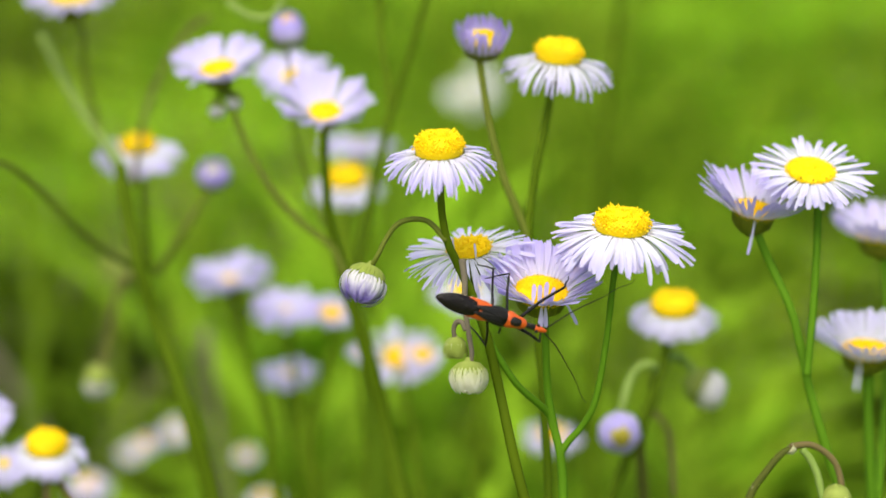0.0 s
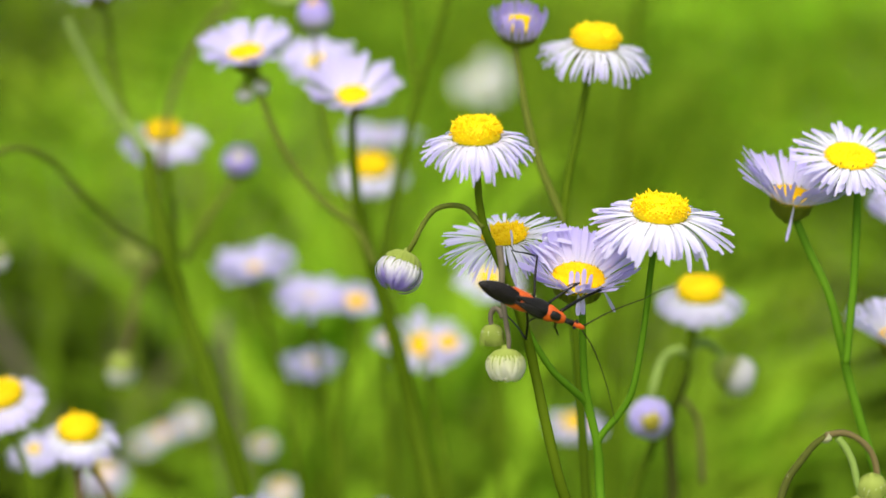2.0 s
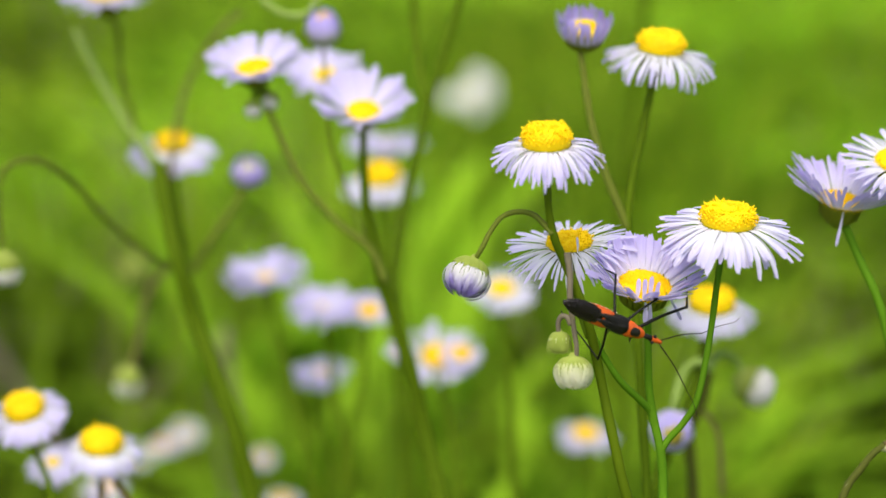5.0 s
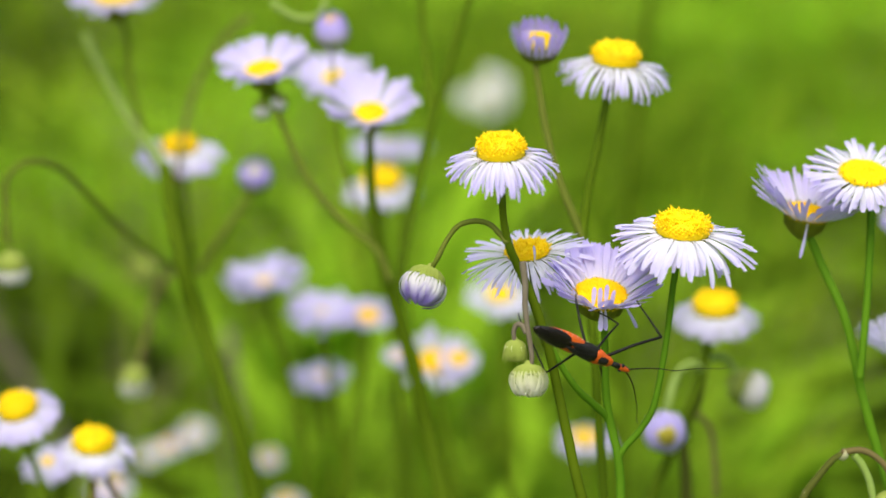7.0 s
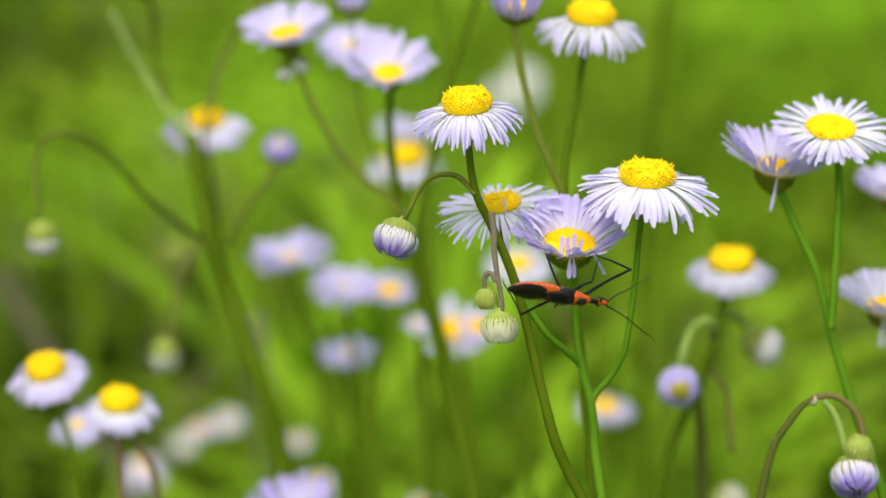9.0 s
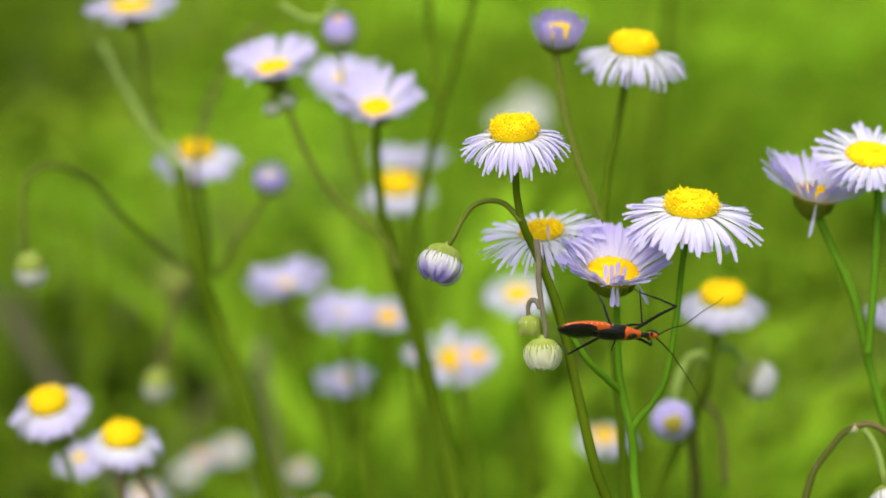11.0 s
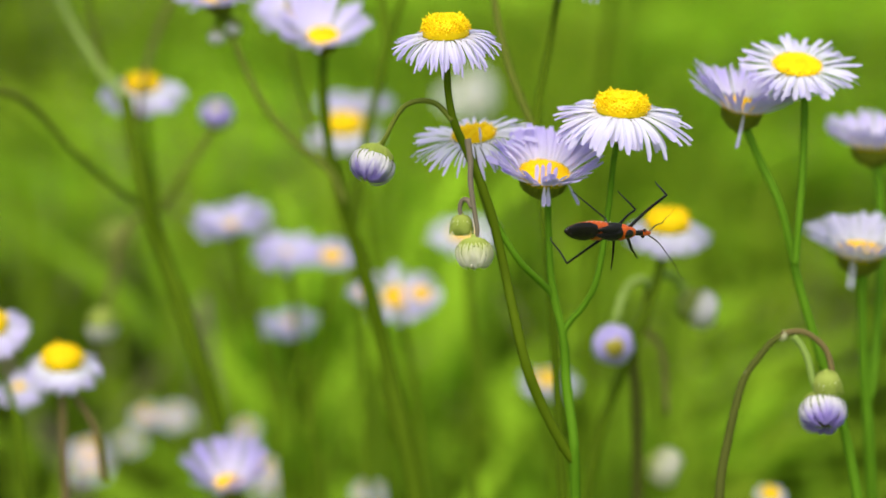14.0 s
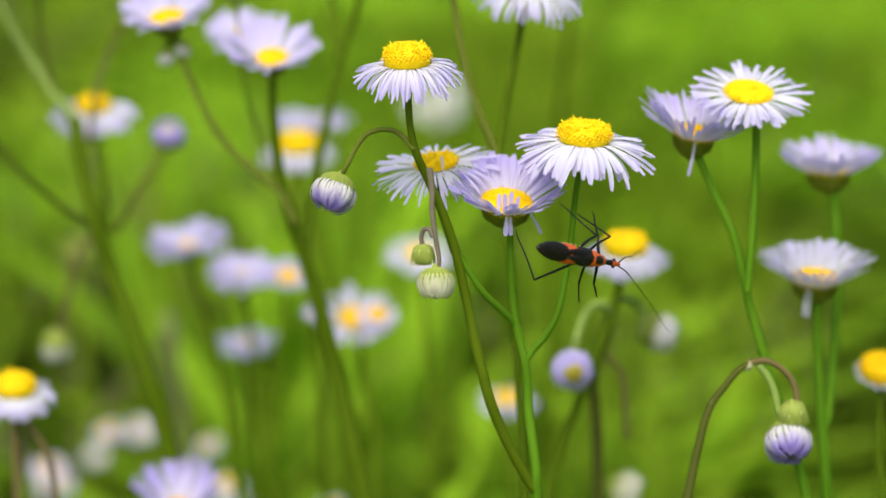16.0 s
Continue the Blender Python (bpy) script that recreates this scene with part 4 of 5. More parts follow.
stem(leftmost, [(-0.0641, 0.4229, 0.3639), (-0.0621, 0.4255, 0.3719), (-0.0606, 0.4277, 0.3787), (-0.0558, 0.4295, 0.3844)], 0.00062, 0.00062, stem_brown, name="flower_stalk")

middle = plant("mid", "fleabane plant with white daisies beyond taller stems", (-0.0073, 0.4159), "fleabane plants")
flower(middle, (-0.0124, 0.4435, 0.3979), 0.0169, 4, 0, -6, -34, WHITE_COOL, petals=64, disc=0.52, dome=0.85, fine=False, sag=50, broad=1.9)
stem(middle, [(-0.0124, 0.4424, 0.3944), (-0.0125, 0.4401, 0.3874), (-0.0107, 0.4355, 0.3735), (-0.0089, 0.4293, 0.3549), (-0.0077, 0.4216, 0.3316), (-0.0073, 0.4159, 0.3142)], 0.00078, 0.00104, stem_green, rooted=True)

behind = plant("mid", "fleabane plant with one washed-out lilac daisy", (-0.0045, 0.4807), "fleabane plants")
flower(behind, (-0.0114, 0.5089, 0.3890), 0.0199, -8, 0, 14, -20, LILAC_PALE, petals=60, disc=0.25, dome=0.1, fine=False, sag=40, broad=2)
stem(behind, [(-0.0114, 0.5075, 0.3848), (-0.0093, 0.5018, 0.3675), (-0.0072, 0.4939, 0.3436), (-0.0045, 0.4807, 0.3037)], 0.00078, 0.00104, stem_green, rooted=True)

lilac = plant("lilac", "tall fleabane plant with lilac daisies and a cluster of small buds", (0.0029, 0.3281), "fleabane plants")
flower(lilac, (-0.0301, 0.3447, 0.4469), 0.0165, 14, -6, 28, 18, LILAC_PALE, petals=60, disc=0.36, dome=0.3, fine=False, broad=2.2, centre=floret_orange)
bud(lilac, (-0.0303, 0.3427, 0.4407), 0.0032, 150, 0, "pale")
bud(lilac, (-0.0275, 0.3430, 0.4420), 0.0030, 150, 20, "pale")
stem(lilac, [(-0.0301, 0.3430, 0.4417), (-0.0300, 0.3434, 0.4430), (-0.0292, 0.3437, 0.4439)], 0.00060, 0.00060, stem_green, name="flower_stalk")
stem(lilac, [(-0.0277, 0.3433, 0.4427), (-0.0281, 0.3435, 0.4434), (-0.0288, 0.3437, 0.4441)], 0.00060, 0.00060, stem_green, name="flower_stalk")
stem(lilac, [(-0.0296, 0.3440, 0.4448), (-0.0279, 0.3427, 0.4408), (-0.0249, 0.3403, 0.4338), (-0.0214, 0.3384, 0.4280), (-0.0168, 0.3367, 0.4232), (-0.0117, 0.3353, 0.4192), (-0.0092, 0.3336, 0.4140)], 0.00050, 0.00060, stem_olive)
flower(lilac, (-0.0125, 0.3380, 0.4413), 0.0161, 22, 0, 36, 28, LILAC_PALE, petals=54, disc=0.34, dome=0.3, fine=False, broad=2.2, centre=floret_orange)
flower(lilac, (-0.0200, 0.3842, 0.4362), 0.0152, 18, 0, 14, 4, LILAC_PALE, petals=54, disc=0.3, dome=0.2, fine=False, broad=2.2)
stem(lilac, [(-0.0125, 0.3384, 0.4381), (-0.0125, 0.3366, 0.4324), (-0.0119, 0.3368, 0.4236), (-0.0099, 0.3367, 0.4139), (-0.0076, 0.3371, 0.4057), (-0.0052, 0.3371, 0.3966), (-0.0030, 0.3369, 0.3864), (-0.0004, 0.3332, 0.3754), (0.0029, 0.3281, 0.3599)], 0.00062, 0.00170, stem_green, rooted=True)
bud(lilac, (-0.0192, 0.3553, 0.4514), 0.0074, 20, 0, "lilac_up")
stem(lilac, [(-0.0199, 0.3569, 0.4562), (-0.0218, 0.3561, 0.4535), (-0.0256, 0.3561, 0.4535), (-0.0294, 0.3569, 0.4558)], 0.00060, 0.00060, stem_pale, name="flower_stalk")
stem(lilac, [(0.0049, 0.3747, 0.4547), (0.0013, 0.3710, 0.4433), (-0.0019, 0.3679, 0.4337), (-0.0052, 0.3608, 0.4213), (-0.0074, 0.3518, 0.4128), (-0.0081, 0.3435, 0.4064)], 0.00060, 0.00090, stem_green)
stem(lilac, [(-0.0192, 0.3547, 0.4495), (-0.0191, 0.3560, 0.4438), (-0.0183, 0.3580, 0.4313), (-0.0147, 0.3625, 0.4166), (-0.0095, 0.3453, 0.4119)], 0.00030, 0.00030, stem_olive, name="flower_stalk")
stem(lilac, [(-0.0040, 0.3849, 0.4525), (-0.0037, 0.3819, 0.4447), (-0.0028, 0.3769, 0.4385), (-0.0022, 0.3729, 0.4333)], 0.00075, 0.00075, stem_green, name="flower_stalk")

pale = plant("pale", "fleabane plant with a pale lilac daisy", (-0.0262, 0.4158), "fleabane plants")
flower(pale, (-0.0373, 0.4351, 0.3791), 0.0185, 6, -4, 18, 6, LILAC_PALE, petals=54, disc=0.2, dome=0.25, fine=False, broad=2.2)
stem(pale, [(-0.0368, 0.4339, 0.3756), (-0.0346, 0.4312, 0.3675), (-0.0316, 0.4277, 0.3571), (-0.0286, 0.4235, 0.3444), (-0.0262, 0.4158, 0.3213)], 0.00078, 0.00091, stem_green, rooted=True)

single = plant("pale", "short fleabane plant with one lilac daisy", (-0.0237, 0.4424), "fleabane plants")
flower(single, (-0.0265, 0.4561, 0.3491), 0.0143, 12, 0, 6, -20, LILAC, petals=46, disc=0.16, dome=0.3, fine=False)
stem(single, [(-0.0268, 0.4551, 0.3460), (-0.0256, 0.4506, 0.3325), (-0.0237, 0.4424, 0.3079)], 0.00078, 0.00091, stem_green, rooted=True)

paired = plant("pair", "fleabane plant with two pale daisies side by side", (-0.0189, 0.4123), "fleabane plants")
flower(paired, (-0.0248, 0.4273, 0.3751), 0.0162, 14, 0, 10, -6, LILAC_PALE, petals=54, disc=0.12, dome=0.2, fine=False, broad=2.2)
flower(paired, (-0.0150, 0.4269, 0.3742), 0.0114, 20, 6, 22, 4, LILAC, petals=50, disc=0.4, dome=0.3, fine=False, centre=floret_orange)
stem(paired, [(-0.0246, 0.4263, 0.3719), (-0.0231, 0.4232, 0.3628), (-0.0213, 0.4195, 0.3514), (-0.0189, 0.4123, 0.3297)], 0.00078, 0.00091, stem_green, rooted=True)
stem(paired, [(-0.0152, 0.4258, 0.3708), (-0.0165, 0.4224, 0.3605), (-0.0189, 0.4187, 0.3491), (-0.0191, 0.4141, 0.3354)], 0.00065, 0.00078, stem_green)

distant = plant("far", "distant fleabane plant with pale daisies", (0.0045, 0.3990), "fleabane plants")
flower(distant, (-0.0006, 0.4131, 0.3694), 0.0182, 24, -4, 10, 0, LILAC_PALE, petals=20, disc=0.36, dome=0.3, fine=False, broad=0.75, centre=floret_orange)
flower(distant, (0.0042, 0.4104, 0.3709), 0.0093, 24, 4, 0, -10, LILAC_PALE, petals=12, disc=0.45, dome=0.4, fine=False, centre=floret_orange)
flower(distant, (-0.0086, 0.4135, 0.3705), 0.0061, 20, 0, 10, 0, LILAC, petals=36, disc=0.3, dome=0.3, fine=False)
stem(distant, [(-0.0001, 0.4120, 0.3661), (0.0017, 0.4086, 0.3561), (0.0034, 0.4049, 0.3450), (0.0045, 0.3990, 0.3273)], 0.00078, 0.00104, stem_green, rooted=True)

hidden = plant("far", "fleabane plant with one white daisy behind nearer flowers", (0.0156, 0.4102), "fleabane plants")
flower(hidden, (0.0133, 0.4283, 0.3786), 0.0156, 20, 0, 4, -14, WHITE_COOL, petals=50, disc=0.36, dome=0.3, fine=False)
stem(hidden, [(0.0137, 0.4273, 0.3754), (0.0148, 0.4231, 0.3628), (0.0156, 0.4178, 0.3469), (0.0156, 0.4102, 0.3241)], 0.00065, 0.00091, stem_green, rooted=True)

short = plant("far", "short fleabane plant with one pale daisy", (0.0324, 0.4081), "fleabane plants")
flower(short, (0.0336, 0.4456, 0.3376), 0.0143, 8, 0, 0, -20, LILAC_PALE, petals=50, disc=0.42, dome=0.45, fine=False)
stem(short, [(0.0312, 0.4176, 0.3469), (0.0318, 0.4138, 0.3355), (0.0324, 0.4081, 0.3184)], 0.00050, 0.00070, stem_green, rooted=True)

hazy = plant("far", "far fleabane plant with faded daisies among the grass", (-0.0997, 0.8070), "fleabane plants")
flower(hazy, (-0.0985, 0.8267, 0.1760), 0.0135, 30, 0, 0, -20, WHITE_COOL, petals=14, disc=0.3, dome=0.4, fine=False)
flower(hazy, (-0.1251, 0.8800, 0.1422), 0.0125, 20, 0, 0, -20, WHITE_COOL, petals=14, disc=0.3, dome=0.3, fine=False)
stem(hazy, [(-0.1020, 0.8244, 0.1628), (-0.1008, 0.8184, 0.1446), (-0.0997, 0.8070, 0.1104)], 0.00060, 0.00080, stem_green, rooted=True)
stem(hazy, [(-0.1251, 0.8788, 0.1386), (-0.1164, 0.8478, 0.1389), (-0.1008, 0.8168, 0.1401)], 0.00050, 0.00060, stem_green, name="flower_stalk")

veiled = plant("far", "far fleabane plant with one drooping pale daisy", (-0.1130, 0.6993), "fleabane plants")
flower(veiled, (-0.1171, 0.7137, 0.2030), 0.0150, 20, 0, -4, -60, LILAC_PALE, petals=24, disc=0.5, dome=0.5, fine=False)
stem(veiled, [(-0.1171, 0.7118, 0.1974), (-0.1151, 0.7072, 0.1836), (-0.1130, 0.6993, 0.1599)], 0.00060, 0.00080, stem_green, rooted=True)

faint = plant("far", "far fleabane plant with one white daisy low down", (-0.0530, 0.7513), "fleabane plants")
flower(faint, (-0.0563, 0.7648, 0.1722), 0.0135, 20, 0, -4, -50, WHITE_COOL, petals=40, disc=0.4, dome=0.5, fine=False)
stem(faint, [(-0.0563, 0.7637, 0.1690), (-0.0541, 0.7598, 0.1573), (-0.0530, 0.7513, 0.1318)], 0.00060, 0.00080, stem_green, rooted=True)

remote = plant("far", "far white flower head on a thin green stem", (0.0467, 1.4139), "fleabane plants")
flower(remote, (0.0457, 1.4460, 0.1698), 0.0370, 70, 0, 0, -10, BUD_WHITE, petals=5, disc=0.1, dome=0.2, fine=False)
stem(remote, [(0.0457, 1.4441, 0.1641), (0.0464, 1.4290, 0.1185), (0.0467, 1.4139, 0.0729)], 0.00060, 0.00100, stem_green, rooted=True)

lowest = plant("left", "low fleabane plant with one lilac daisy", (-0.0304, 0.3301), "fleabane plants")
flower(lowest, (-0.0312, 0.3373, 0.3611), 0.0150, 14, 0, 44, 52, LILAC, petals=90, disc=0.34, dome=0.2, fine=False, broad=2.2, centre=floret_orange)
stem(lowest, [(-0.0310, 0.3362, 0.3577), (-0.0307, 0.3333, 0.3492), (-0.0304, 0.3301, 0.3397)], 0.00060, 0.00072, stem_green, rooted=True)

lowbud = plant("ball", "low fleabane plant with a pale nodding bud", (0.0409, 0.3389), "fleabane plants")
bud(lowbud, (0.0486, 0.3467, 0.3587), 0.0080, 20, 105, "green")
stem(lowbud, [(0.0460, 0.3465, 0.3580), (0.0434, 0.3455, 0.3552), (0.0417, 0.3432, 0.3484), (0.0409, 0.3389, 0.3358)], 0.00080, 0.00096, stem_green, rooted=True)

brim = plant("ball", "low fleabane plant with one yellow-centred daisy", (0.0676, 0.3390), "fleabane plants")
flower(brim, (0.0674, 0.3453, 0.3539), 0.0061, 20, 0, 0, -30, WHITE, petals=40, disc=0.6, dome=0.5, fine=False)
stem(brim, [(0.0674, 0.3449, 0.3527), (0.0673, 0.3423, 0.3450), (0.0676, 0.3390, 0.3353)], 0.00050, 0.00060, stem_green, rooted=True)

blur_a = plant("far", "far fleabane plant with one pale daisy in the grass", (-0.0832, 0.6189), "fleabane plants")
flower(blur_a, (-0.0844, 0.6317, 0.2554), 0.0100, 20, 0, 0, -35, LILAC_PALE, petals=26, disc=0.4, dome=0.4, fine=False)
stem(blur_a, [(-0.0845, 0.6309, 0.2528), (-0.0833, 0.6265, 0.2396), (-0.0832, 0.6189, 0.2169)], 0.00060, 0.00080, stem_green, rooted=True)

blur_b = plant("far", "far fleabane plant with one small pale daisy", (-0.0528, 0.6438), "fleabane plants")
flower(blur_b, (-0.0541, 0.6572, 0.2396), 0.0088, 20, 0, 0, -35, LILAC_PALE, petals=26, disc=0.4, dome=0.4, fine=False)
stem(blur_b, [(-0.0542, 0.6563, 0.2369), (-0.0530, 0.6517, 0.2232), (-0.0528, 0.6438, 0.1995)], 0.00060, 0.00080, stem_green, rooted=True)

blur_c = plant("far", "far fleabane plant with one white daisy in the grass", (-0.0430, 0.5863), "fleabane plants")
flower(blur_c, (-0.0442, 0.5985, 0.2506), 0.0108, 20, 0, 0, -35, WHITE_COOL, petals=26, disc=0.4, dome=0.4, fine=False)
stem(blur_c, [(-0.0442, 0.5977, 0.2481), (-0.0431, 0.5935, 0.2356), (-0.0430, 0.5863, 0.2139)], 0.00060, 0.00080, stem_green, rooted=True)

blur_d = plant("far", "far fleabane plant with one white daisy low down", (-0.0101, 0.5833), "fleabane plants")
flower(blur_d, (-0.0113, 0.5956, 0.2429), 0.0100, 20, 0, 0, -35, WHITE_COOL, petals=26, disc=0.4, dome=0.4, fine=False)
stem(blur_d, [(-0.0113, 0.5947, 0.2404), (-0.0102, 0.5905, 0.2278), (-0.0101, 0.5833, 0.2061)], 0.00060, 0.00080, stem_green, rooted=True)

blur_e = plant("far", "far fleabane plant with one drooping pale daisy", (-0.0931, 0.5622), "fleabane plants")
flower(blur_e, (-0.0942, 0.5739, 0.2681), 0.0108, 20, 0, 0, -35, LILAC_PALE, petals=26, disc=0.4, dome=0.4, fine=False)
stem(blur_e, [(-0.0943, 0.5731, 0.2657), (-0.0933, 0.5691, 0.2537), (-0.0931, 0.5622, 0.2330)], 0.00060, 0.00080, stem_green, rooted=True)

lone = plant("far", "far bare green stem rising above the meadow", (0.0790, 0.5600), "fleabane plants")
stem(lone, [(0.0586, 0.5597, 0.4207), (0.0580, 0.5597, 0.4084), (0.0561, 0.5597, 0.3865), (0.0542, 0.5597, 0.3641), (0.0534, 0.5598, 0.3477)], 0.0010, 0.0013, stem_green, rooted=True)

# ---- the assassin bug ----
# its own space: x from tail to head, y to its left, z out of its back; metres


def slab(bm, outline, thick, crown, m=Matrix.Identity(4)):
    """A plate with a domed top from (x, half width) pairs along its length."""
    rows = []
    outline = [(x, 0.88 * w) for x, w in outline]
    for x, w in outline:
        rows.append([bm.verts.new(m @ Vector((x, w * s, crown * (1 - s * s) * min(1.0, w / 0.0008) + (thick if side else 0)))) for side in (1,) for s in (-1, -0.6, -0.2, 0.2, 0.6, 1)])
    low = [[bm.verts.new(m @ Vector((x, w * s, 0))) for s in (-1, 1)] for x, w in outline]
    for i in range(len(rows) - 1):
        a, b = rows[i], rows[i + 1]
        for k in range(5):
            bm.faces.new((a[k], b[k], b[k + 1], a[k + 1]))
        bm.faces.new((low[i][0], low[i + 1][0], b[0], a[0]))
        bm.faces.new((low[i + 1][1], low[i][1], a[5], b[5]))
        bm.faces.new((low[i][0], low[i][1], low[i + 1][1], low[i + 1][0]))
    bm.faces.new([*rows[0], low[0][1], low[0][0]])
    bm.faces.new([*rows[-1][::-1], low[-1][0], low[-1][1]])
    return bm


def blob(bm, x0, x1, profile, flat, z=0.0):
    """A rounded body along x: (place from 0 to 1, radius) pairs, flattened in z."""
    rings = []
    for s, r in profile:
        r *= 0.9
        x = x0 + (x1 - x0) * s
        rings.append([bm.verts.new((x, r * math.cos(a), z + r * flat * math.sin(a))) for a in (2 * math.pi * k / 18 for k in range(18))])
    for a, b in zip(rings, rings[1:]):
        for k in range(18):
            bm.faces.new((a[k], b[k], b[(k + 1) % 18], a[(k + 1) % 18]))
    bm.faces.new(rings[0])
    bm.faces.new(rings[-1][::-1])
    return bm


# seconds, tail, head (metres), roll about its length (degrees)
BUG = [
    (0.0, (0.0051, 0.2464, 0.4423), (0.0187, 0.2475, 0.4372), 0),
    (0.5, (0.0044, 0.2451, 0.4426), (0.0176, 0.2473, 0.4369), 0),
    (1.0, (0.0077, 0.2473, 0.4419), (0.0210, 0.2491, 0.4362), 0),
    (1.5, (0.0064, 0.2483, 0.4414), (0.0197, 0.2486, 0.4357), 0),
    (2.0, (0.0055, 0.2480, 0.4415), (0.0185, 0.2490, 0.4351), 0),
    (2.5, (0.0079, 0.2479, 0.4413), (0.0206, 0.2500, 0.4345), 0),
    (3.0, (0.0091, 0.2499, 0.4406), (0.0217, 0.2518, 0.4338), 0),
    (3.5, (0.0072, 0.2505, 0.4402), (0.0200, 0.2521, 0.4337), 0),
    (4.0, (0.0101, 0.2487, 0.4409), (0.0228, 0.2511, 0.4342), 0),
    (6.5, (0.0112, 0.2485, 0.4387), (0.0236, 0.2517, 0.4319), 20),
    (7.0, (0.0100, 0.2460, 0.4389), (0.0221, 0.2494, 0.4316), 22),
    (7.5, (0.0110, 0.2487, 0.4377), (0.0230, 0.2526, 0.4306), 22),
    (8.0, (0.0163, 0.2491, 0.4379), (0.0295, 0.2516, 0.4325), 22),
    (8.5, (0.0058, 0.2387, 0.4400), (0.0183, 0.2439, 0.4347), 30),
    (11.0, (0.0126, 0.2369, 0.4388), (0.0254, 0.2428, 0.4353), 40),
    (11.5, (0.0119, 0.2381, 0.4385), (0.0245, 0.2437, 0.4340), 40),
    (12.0, (0.0133, 0.2377, 0.4383), (0.0261, 0.2429, 0.4338), 38),
    (12.5, (0.0161, 0.2396, 0.4375), (0.0288, 0.2448, 0.4330), 34),
    (13.0, (0.0181, 0.2410, 0.4377), (0.0307, 0.2469, 0.4334), 30),
    (13.5, (0.0198, 0.2446, 0.4365), (0.0329, 0.2494, 0.4324), 26),
    (14.0, (0.0207, 0.2373, 0.4380), (0.0323, 0.2454, 0.4349), 18),
    (14.5, (0.0224, 0.2403, 0.4371), (0.0344, 0.2479, 0.4339), 6),
    (15.0, (0.0198, 0.2393, 0.4381), (0.0312, 0.2473, 0.4342), -4),
    (15.5, (0.0216, 0.2429, 0.4377), (0.0329, 0.2511, 0.4337), -4),
    (16.0, (0.0231, 0.2391, 0.4391), (0.0344, 0.2468, 0.4342), -4),
]


def bug_pose(tail, head, roll):
    a, b = Vector(tail), Vector(head)
    x = (b - a).normalized()
    z = Vector((0, -1, 0.28))
    z = (z - x * z.dot(x)).normalized()
    z = Matrix.Rotation(radians(roll), 3, x) @ z
    y = z.cross(x)
    m = Matrix((x, y, z)).transposed().to_4x4()
    m.translation = a
    return m


BACK = Vector((0, -1, 0.28)).normalized()


def plane(t):
    """The bug's turn at a time, the way it heads in the upright plane that it walks in, the way across, and how much of its length lies in it."""
    turn = next(bug_pose(tail, head, roll) for s, tail, head, roll in BUG if abs(s - t) < 0.01).to_3x3()
    x = turn.col[0] - BACK * turn.col[0].dot(BACK)
    return turn, x.normalized(), BACK.cross(x.normalized()), x.length


def seen(t, base, kx, ky, fx, fy):
    """From joint to knee and from knee to foot, along and across, in metres."""
    turn, u, v, share = plane(t)
    j = turn @ base
    k = 0.001 * share
    return kx * k - j.dot(u), ky * k - j.dot(v), (fx - kx) * k, (fy - ky) * k


def reach(t, x, y, length):
    """The way a piece of this length points when its end lies x along and y across; the rest goes down, under the body."""
    turn, u, v, share = plane(t)
    return (turn.transposed() @ (u * x + v * y - BACK * math.sqrt(max(0.0, length * length - x * x - y * y)))).normalized()


# seconds, then where the knee and the foot (or a feeler's bend and tip) are, along and across the body, in millimetres
HIND_LEFT = [(0, 5.9, 5.2, 4.2, 4.8), (2, 5.5, 5.8, 2.8, 5.0), (3.5, 5.4, 6.0, 2.2, 5.2), (4, 5.6, 6.1, 2.1, 5.3), (6.5, 5.1, 4.8, 5.2, 6.0), (7, 4.1, 5.0, 4.1, 6.2), (8, 4.0, 4.9, 4.0, 5.9), (8.5, 4.3, 5.2, 4.4, 6.1), (11, 6.5, 3.3, 6.0, 4.3), (12, 4.6, 4.8, 3.8, 5.6), (13, 5.7, 4.8, 4.9, 5.7), (13.5, 4.6, 4.6, 3.9, 5.4), (14, 7.6, 1.8, 2.8, 5.6), (14.5, 6.8, 2.2, 2.9, 4.9), (15, 8.9, 2.5, 1.6, 6.0), (15.5, 8.8, 3.3, 1.1, 6.4), (16, 10.1, 3.7, 3.7, 7.4)]
MID_LEFT = [(0, 7.9, 5.3, 5.6, 3.6), (2, 11.6, 4.9, 10.5, 3.4), (3.5, 11.5, 4.9, 10.6, 3.3), (4, 11.6, 5.0, 10.4, 3.5), (6.5, 11.1, 4.9, 8.9, 4.5), (7, 10.5, 4.9, 7.7, 5.0), (8, 10.9, 3.4, 9.8, 4.6), (8.5, 11.4, 3.1, 11.6, 5.8), (11, 12.2, 1.1, 11.6, 5.7), (12, 11.9, 2.1, 8.6, 5.5), (13, 12.4, 3.2, 10.8, 8.5), (13.5, 11.8, 3.2, 9.2, 7.1), (14, 12.1, 3.5, 9.8, 6.1), (14.5, 12.5, 3.3, 7.5, 7.1), (15, 12.6, 3.8, 7.0, 7.1), (15.5, 12.7, 3.8, 6.8, 6.9), (16, 12.2, 4.0, 6.8, 6.3)]
